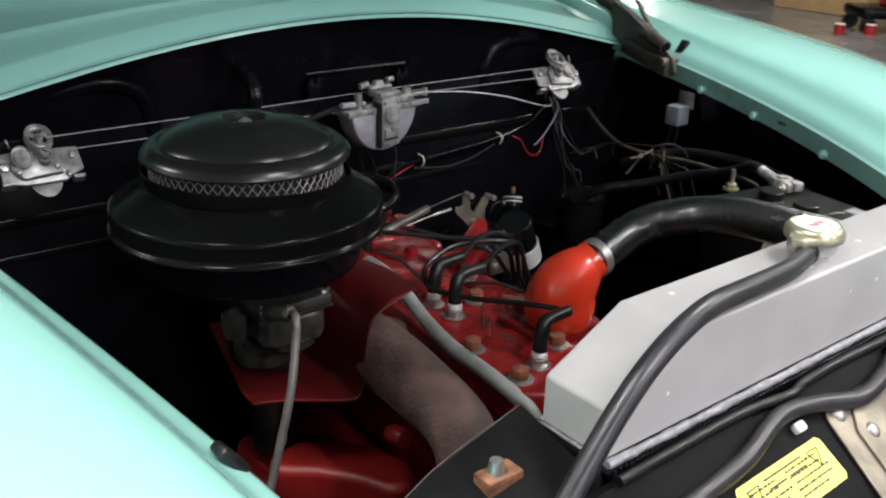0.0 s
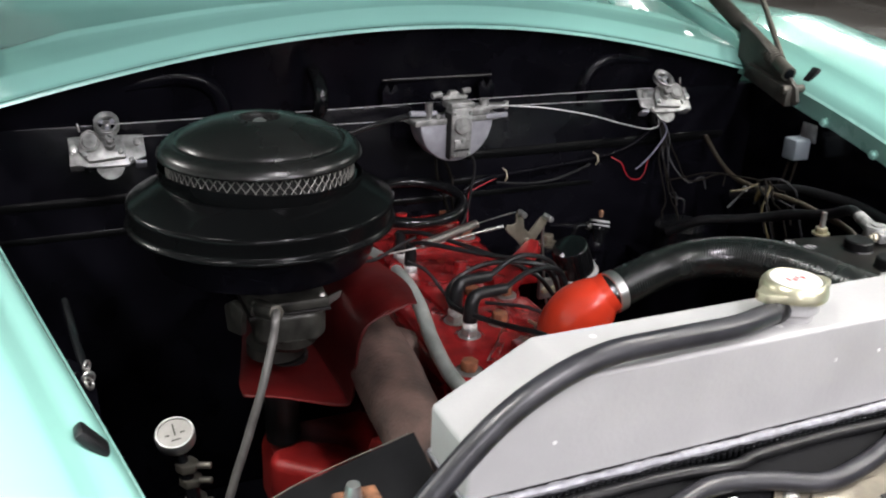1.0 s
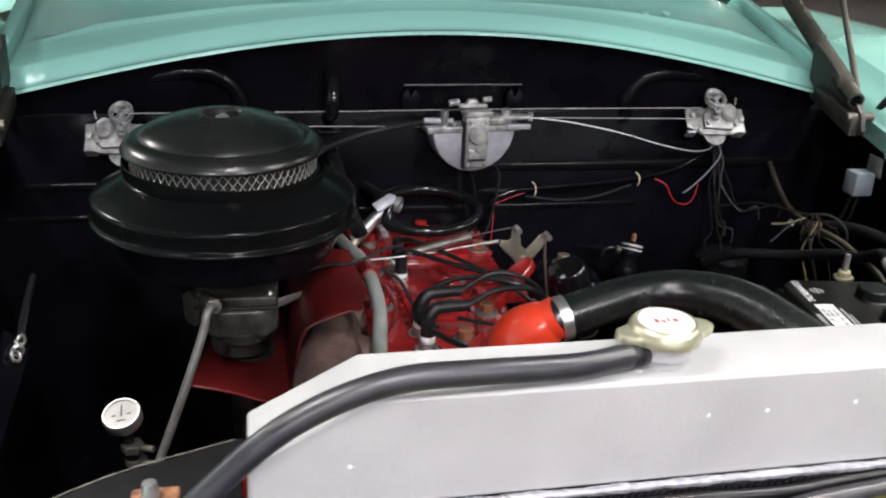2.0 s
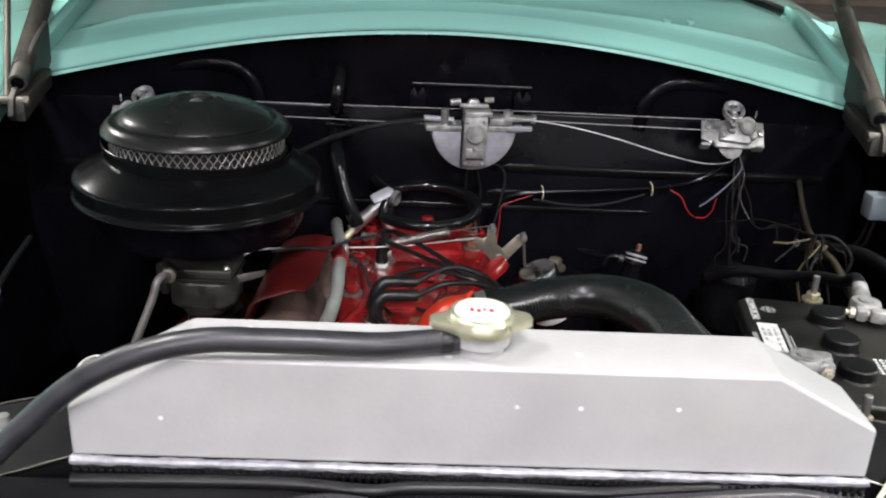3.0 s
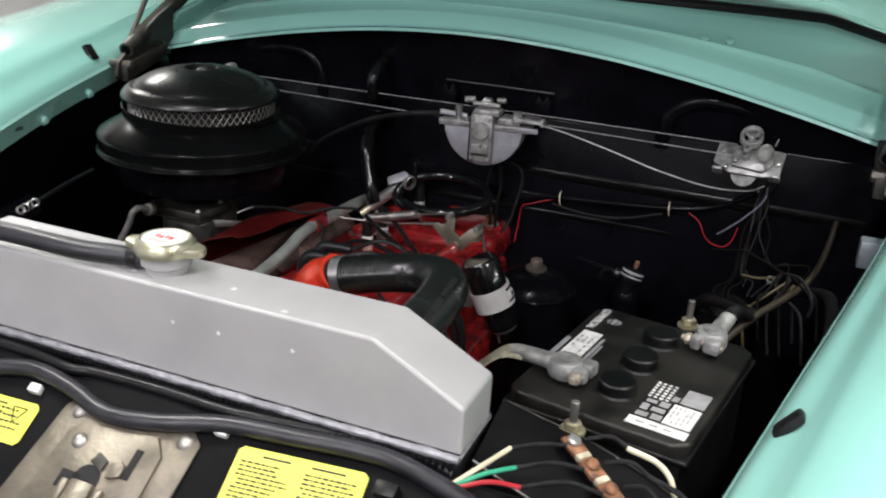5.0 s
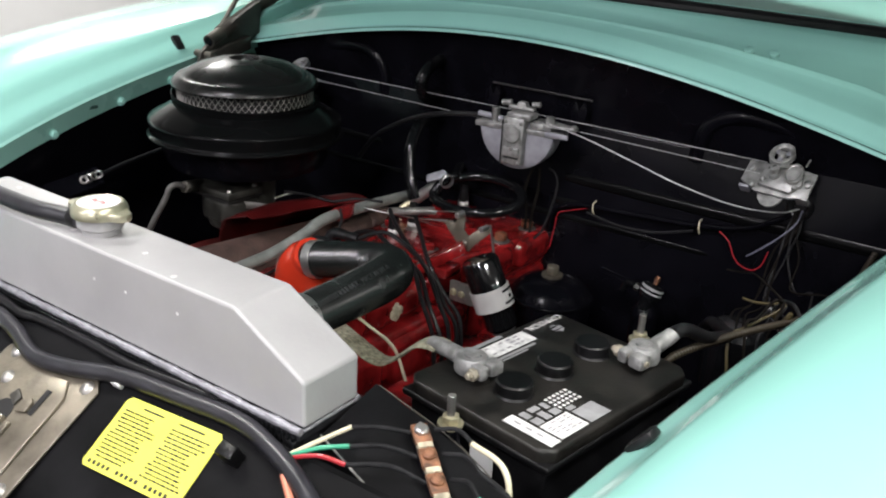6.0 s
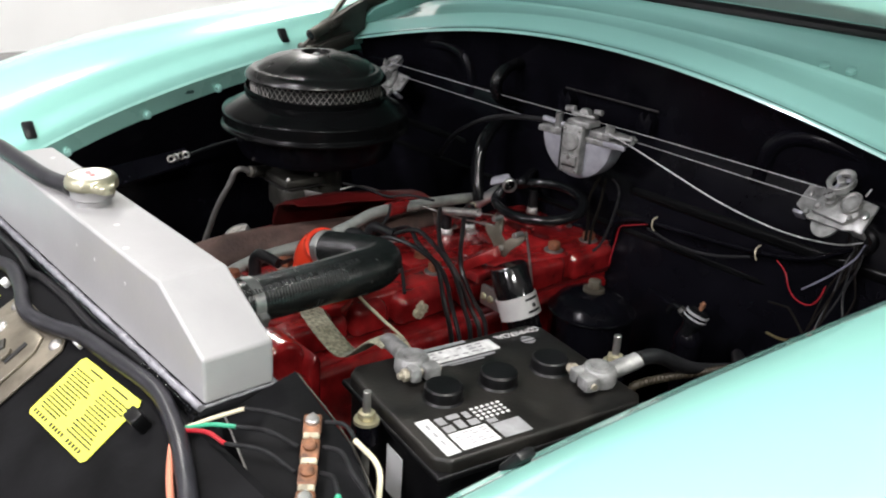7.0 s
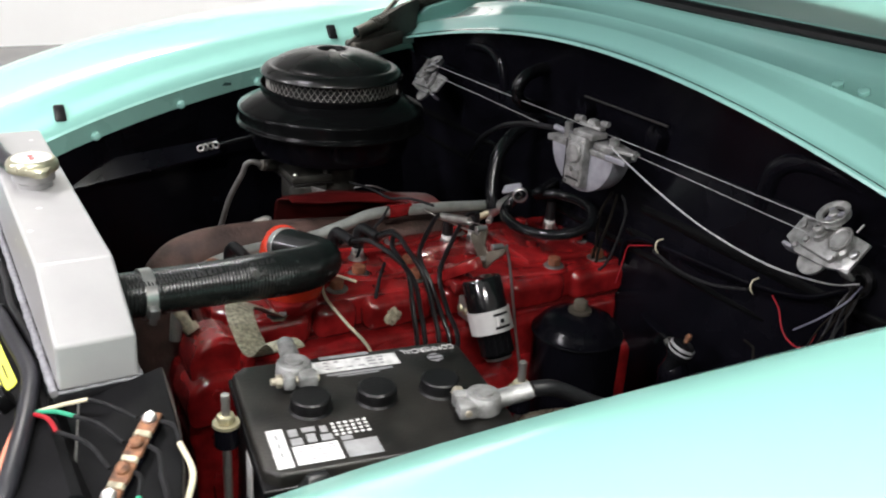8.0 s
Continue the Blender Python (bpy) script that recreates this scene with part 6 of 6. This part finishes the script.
for dx, end, m_ in ((-0.004, (0.425, 0.74, 0.775), W_BROWN), (0.0, (0.438, 0.72, 0.785), W_BROWN), (0.004, (0.462, 0.76, 0.80), W_GREY), (0.008, (0.52, 0.76, 0.825), RUBBER), (0.012, (0.540, 0.74, 0.835), W_BROWN), (0.002, (0.448, 0.73, 0.78), W_BROWN), (-0.002, (0.470, 0.75, 0.79), RUBBER)):
    x0 = 0.462 + dx
    bow = 0.004 * math.sin(dx * 900)
    strand("loom_wire", [(x0, 0.838, 0.932), (x0 + bow, 0.820, 0.908), (0.456 + dx * 2 - bow, 0.806, 0.872), ((0.455 + end[0]) / 2 + bow * 2, (0.80 + end[1]) / 2, (0.845 + end[2]) / 2), (end[0] - bow, end[1] + 0.01, end[2] + 0.02), end], 0.0014, m_, "cloth covered wire falling from the grommet", "wire", FW)
for k in range(7):
    r = random.Random(40 + k)
    p0 = Vector((0.516 + r.uniform(-0.006, 0.006), 0.628 + r.uniform(-0.006, 0.006), 0.880))
    e0 = Vector((0.475 + 0.014 * k, 0.600 + r.uniform(-0.04, 0.05), 0.848 + r.uniform(-0.015, 0.015)))
    strand("knot_wire", [p0, p0.lerp(e0, 0.35) + Vector((r.uniform(-0.02, 0.02), 0, r.uniform(0.0, 0.02))), p0.lerp(e0, 0.7), e0, e0 + Vector((0.01, -0.015, -0.05))], 0.0018, (W_YELLOW, W_BROWN, W_GREY, W_BROWN, RUBBER, W_GREY, W_BROWN)[k], "cloth covered wire in a tangle beside the battery", "wire", "tangled wires")
KN = Vector((0.515, 0.625, 0.883))
strand("knot_wire", [KN, KN + Vector((0.018, -0.020, 0.006)), KN + Vector((0.033, -0.037, -0.004)), KN + Vector((0.039, -0.043, -0.020)), KN + Vector((0.037, -0.041, -0.036))], 0.0022, W_GREY, "grey cloth wire looping out of the tangle", "wire", "tangled wires")
strand("knot_wire", [KN, KN + Vector((-0.024, 0.026, 0.001)), KN + Vector((-0.055, 0.060, 0.000)), KN + Vector((-0.075, 0.082, -0.010)), KN + Vector((-0.105, 0.105, -0.022))], 0.0014, W_BROWN, "brown cloth wire running out of the tangle", "wire", "tangled wires")
strand("knot_wire", [KN + Vector((0.0, 0.0, -0.004)), KN + Vector((-0.030, 0.005, -0.014)), KN + Vector((-0.052, 0.010, -0.016))], 0.0018, W_YELLOW, "yellowed cloth wire running out of the tangle", "wire", "tangled wires")
for dx, dy, dz, turn in ((0.010, -0.012, -0.019, 20), (-0.006, -0.004, -0.024, -15)):
    m = Matrix.Translation(KN + Vector((dx, dy, dz))) @ pose(0, 0, 0, 12, turn, 40)
    e = thing("wire_connector", m.translation, "small yellowed crimp connector hanging in the tangle", "connector", "wire connectors")
    part("sleeve", lathe([(0, 0.011), (0.0028, 0.011), (0.0038, 0.006), (0.0042, -0.004), (0.0030, -0.010), (0, -0.010)], m, 14), W_YELLOW, e)
    part("pin", rod(m @ Vector((0, 0, -0.010)), m @ Vector((0.001, 0, -0.018)), 0.0016), ZINC, e)
e = thing("terminal_lug", KN + Vector((-0.022, 0.020, -0.03)), "bright bent terminal lug behind the battery", "terminal")
part("blade", tube([KN + Vector((-0.016, 0.016, -0.020)), KN + Vector((-0.020, 0.018, -0.026)), KN + Vector((-0.030, 0.024, -0.042)), KN + Vector((-0.036, 0.028, -0.052))], 0.0026, 8, 4, squash=0.4), ZINC, e)
part("eye", ring(0.0042, 0.0015, Matrix.Translation(KN + Vector((-0.016, 0.016, -0.018))) @ pose(0, 0, 0, 60, 20), 16, 6), ZINC, e)
strand("fender_cable", [(0.545, 0.72, 0.825), (0.572, 0.62, 0.864), (0.577, 0.52, 0.878), (0.574, 0.44, 0.878), (0.562, 0.36, 0.864), (0.540, 0.29, 0.836), (0.510, 0.22, 0.79), (0.49, 0.12, 0.70)], 0.0085, RUBBER, "thick black cable along the inner fender beside the battery", "cable", "", 8, 12)

# ---- inner fender, passenger side ----
e = thing("fender_brace", (-0.46, 0.28, 0.85), "black painted brace bar with a chrome clip", "brace")
rows = []
for k in range(12):
    y = 0.04 + 0.36 * k / 11
    z0, z1 = 0.787 + 0.153 * y, 0.826 + 0.107 * y
    rows.append([(-0.552, y, z1 - 0.006), (-0.551, y, z1), (-0.548, y, z1 + 0.001), (-0.538, y, (z0 + z1) / 2 + 0.002), (-0.528, y, z0 + 0.002), (-0.5265, y, z0), (-0.527, y, z0 - 0.004)])
part("bar", sheet(rows, 0.002), BLACK, e)
part("tie_rod", tube([(-0.535, 0.395, 0.858), (-0.540, 0.45, 0.866), (-0.545, 0.53, 0.874)], 0.0045, 10, 5), GLOSS, e)
for k in range(4):
    part("chain_link", ring(0.0055, 0.0018, Matrix.Translation((-0.533, 0.366 + 0.009 * k, 0.8575 + 0.0012 * k)) @ pose(0, 0, 0, 70 * (k % 2) + 20, 60, 20 * k), 18, 8), ZINC if k % 2 else STEEL, e, "shiny bent link")
gg = thing("pressure_gauge", (-0.445, 0.445, 0.45), "round white pressure gauge on brass fittings", "gauge")
GM = Matrix.Translation((-0.449, 0.446, 0.728)) @ pose(0, 0, 0, 22, -8, 0)
part("case", lathe([(0, -0.012), (0.018, -0.012), (0.022, -0.006), (0.0225, 0.006), (0.021, 0.009), (0.0195, 0.009), (0.0195, 0.006)], GM, 32), ZINC, gg)
part("dial", lathe([(0, 0.0066), (0.0195, 0.0066), (0.0195, 0.006)], GM, 28), DIAL, gg, "white dial")
part("dial_marks", bars([(-0.001, 0.001, -0.003, 0.013), (-0.011, -0.006, -0.002, 0.0), (0.006, 0.011, -0.002, 0.0), (-0.005, 0.005, -0.010, -0.008)], GM @ Matrix.Translation((0, 0, 0.0068))), INK, gg)
part("stem", tube([(-0.447, 0.446, 0.712), (-0.444, 0.44, 0.69), (-0.437, 0.434, 0.66), (-0.43, 0.43, 0.60), (-0.425, 0.43, 0.42)], 0.008, 14, 5), GLOSS, gg)
for z in (0.688, 0.668, 0.640):
    part("fitting", merge(hexnut(0.013, 0.010, Matrix.Translation((-0.44 + (0.688 - z) * 0.15, 0.437, z))), rod((-0.44, 0.437, z + 0.005), (-0.415, 0.425, z + 0.007), 0.004)), HINGE, gg)

# ---- terminal block ----
tb = thing("terminal_block", (0.39, 0.055, 0.90), "corroded copper fuse block with four screws", "fuse block")
TA, TB = Vector((0.362, 0.073, plate_z(0.362, 0.073) + 0.003)), Vector((0.428, 0.022, plate_z(0.428, 0.022) + 0.003))
tdir = (TB - TA).normalized()
TA = TA + tdir * 0.016
tm = Matrix.Translation(TA) @ Vector(tdir).to_track_quat("X", "Z").to_matrix().to_4x4()
part("base", box(-0.006, 0.10, -0.0078, 0.0078, -0.002, 0.006, 0.002, tm), BLACK, tb)
for k in range(4):
    x = 0.006 + 0.026 * k
    part("terminal_plate", box(x - 0.0105, x + 0.0105, -0.0076, 0.0076, 0.006, 0.0105, 0.0018, tm), COPPERY, tb, "rust brown copper plate")
    part("crusted_edge", box(x + 0.0100, x + 0.0160, -0.0066, 0.0066, 0.0055, 0.0116, 0.0016, tm), CRUST, tb, "pale crusted edge")
    part("terminal_screw", merge(lathe([(0, 0.0045), (0.004, 0.0042), (0.0058, 0.0025), (0.006, 0)], tm @ Matrix.Translation((x - 0.002, 0, 0.011)), 16), box(-0.005, 0.005, -0.0008, 0.0008, 0.0150, 0.0158, 0, tm @ Matrix.Translation((x - 0.002, 0, 0)))), ZINC if k in (0, 3) else COPPERY, tb)
root = Vector((0.304, -0.016, 0.900))
TG = "terminal wires"


def block_wire(k, mat, mid, label):
    p = tm @ Vector((0.006 + 0.026 * k, -0.010, 0.012))
    a = root + Vector((0, -0.004 * k, 0))
    strand("terminal_wire", [a, a.lerp(p, 0.25) + Vector((0, 0, 0.008)), a.lerp(p, 0.48) + Vector(mid)], 0.0020, mat, label, "wire", TG)
    strand("terminal_wire", [a.lerp(p, 0.47) + Vector(mid), a.lerp(p, 0.75) + Vector((0, 0, 0.010)), p], 0.0019, W_GREY, "grey sleeved wire end at the fuse block", "wire", TG)


block_wire(0, W_CREAM, (0.0, 0.004, 0.014), "cream wire joined to the fuse block")
block_wire(1, W_GREEN, (0.0, 0.0, 0.010), "green wire joined to the fuse block")
block_wire(2, W_RED, (0.0, -0.006, 0.008), "red wire joined to the fuse block")
strand("terminal_wire", [root + Vector((0.012, -0.02, -0.004)), (0.34, -0.050, 0.885), (0.375, -0.065, 0.872), (0.42, -0.08, 0.85)], 0.003, W_SALMON, "salmon wire bending down the panel", "wire", TG)
for k, (mat, dx, dy) in enumerate(((W_CREAM, 0.062, -0.012), (W_GREY, 0.066, -0.022), (W_GREEN, 0.054, -0.032), (W_RED, 0.060, -0.020))):
    p = tm @ Vector((0.006 + 0.026 * k, 0.011, 0.012))
    q = p + Vector((dx, dy + 0.02, -0.012))
    strand("terminal_wire", [p, p.lerp(q, 0.3) + Vector((0, 0.004, 0.008)), p.lerp(q, 0.55) + Vector((0, 0.002, 0.004))], 0.0019, W_GREY, "grey sleeved wire end at the fuse block", "wire", TG)
    strand("terminal_wire", [p.lerp(q, 0.53) + Vector((0, 0.002, 0.004)), q, q + Vector((0.015, -0.01, -0.02)), q + Vector((0.02, -0.02, -0.08))], 0.0024, mat, "coloured wire leaving the fuse block", "wire", TG)
e = thing("terminal_clip", (-0.37, 0.05, 0.91), "small rusty fuse terminal on the side plate", "terminal")
part("clip", box(-0.386, -0.352, 0.035, 0.055, 0.893, 0.908, 0.002), COPPERY, e)
part("screw", lathe([(0, 0.012), (0.005, 0.011), (0.007, 0.0)], Matrix.Translation((-0.372, 0.045, 0.908)), 16), ZINC, e)

# ---- far side of the hall ----
CM = Matrix.Translation((8.5, 4.05, 0)) @ pose(0, 0, 0, 0, 0, -38)
e = thing("tool_cart", (8.5, 4.05, 0), "low black tool cart on the hall floor", "cart")
part("deck", box(-0.5, 0.5, -0.25, 0.25, 0.14, 0.24, 0.03, CM), BLACK, e)
for x, y in ((-0.42, -0.2), (0.42, -0.2), (-0.42, 0.2), (0.42, 0.2)):
    part("wheel", rod(CM @ Vector((x, y - 0.03, 0.075)), CM @ Vector((x, y + 0.03, 0.075)), 0.075), RUBBER, e)
part("red_case", box(-0.2, 0.1, -0.15, 0.15, 0.24, 0.32, 0.02, CM), W_RED, e, "red case")
for x, y in ((7.78, 4.28), (8.02, 4.10)):
    e = thing("paint_tin", (x, y, 0), "small red and white tin on the floor", "tin", "tins")
    part("tin", lathe([(0, 0), (0.05, 0), (0.05, 0.09), (0, 0.09)], Matrix.Translation((x, y, 0)), 24), W_RED, e)
    part("lid", lathe([(0, 0.10), (0.046, 0.10), (0.05, 0.09)], Matrix.Translation((x, y, 0)), 24), WHITE, e)
e = thing("cardboard_box", (9.4, 5.0, 0), "large tan cardboard box on the hall floor", "box")
part("carton", box(9.0, 10.2, 4.7, 5.8, 0, 1.1, 0.02), CRATE, e)
e = thing("steel_post", (8.3, 7.0, 0), "dark steel post against the far wall", "post")
part("post", box(8.2, 8.35, 6.95, 7.1, 0, 3.5, 0.01), BLACK, e)
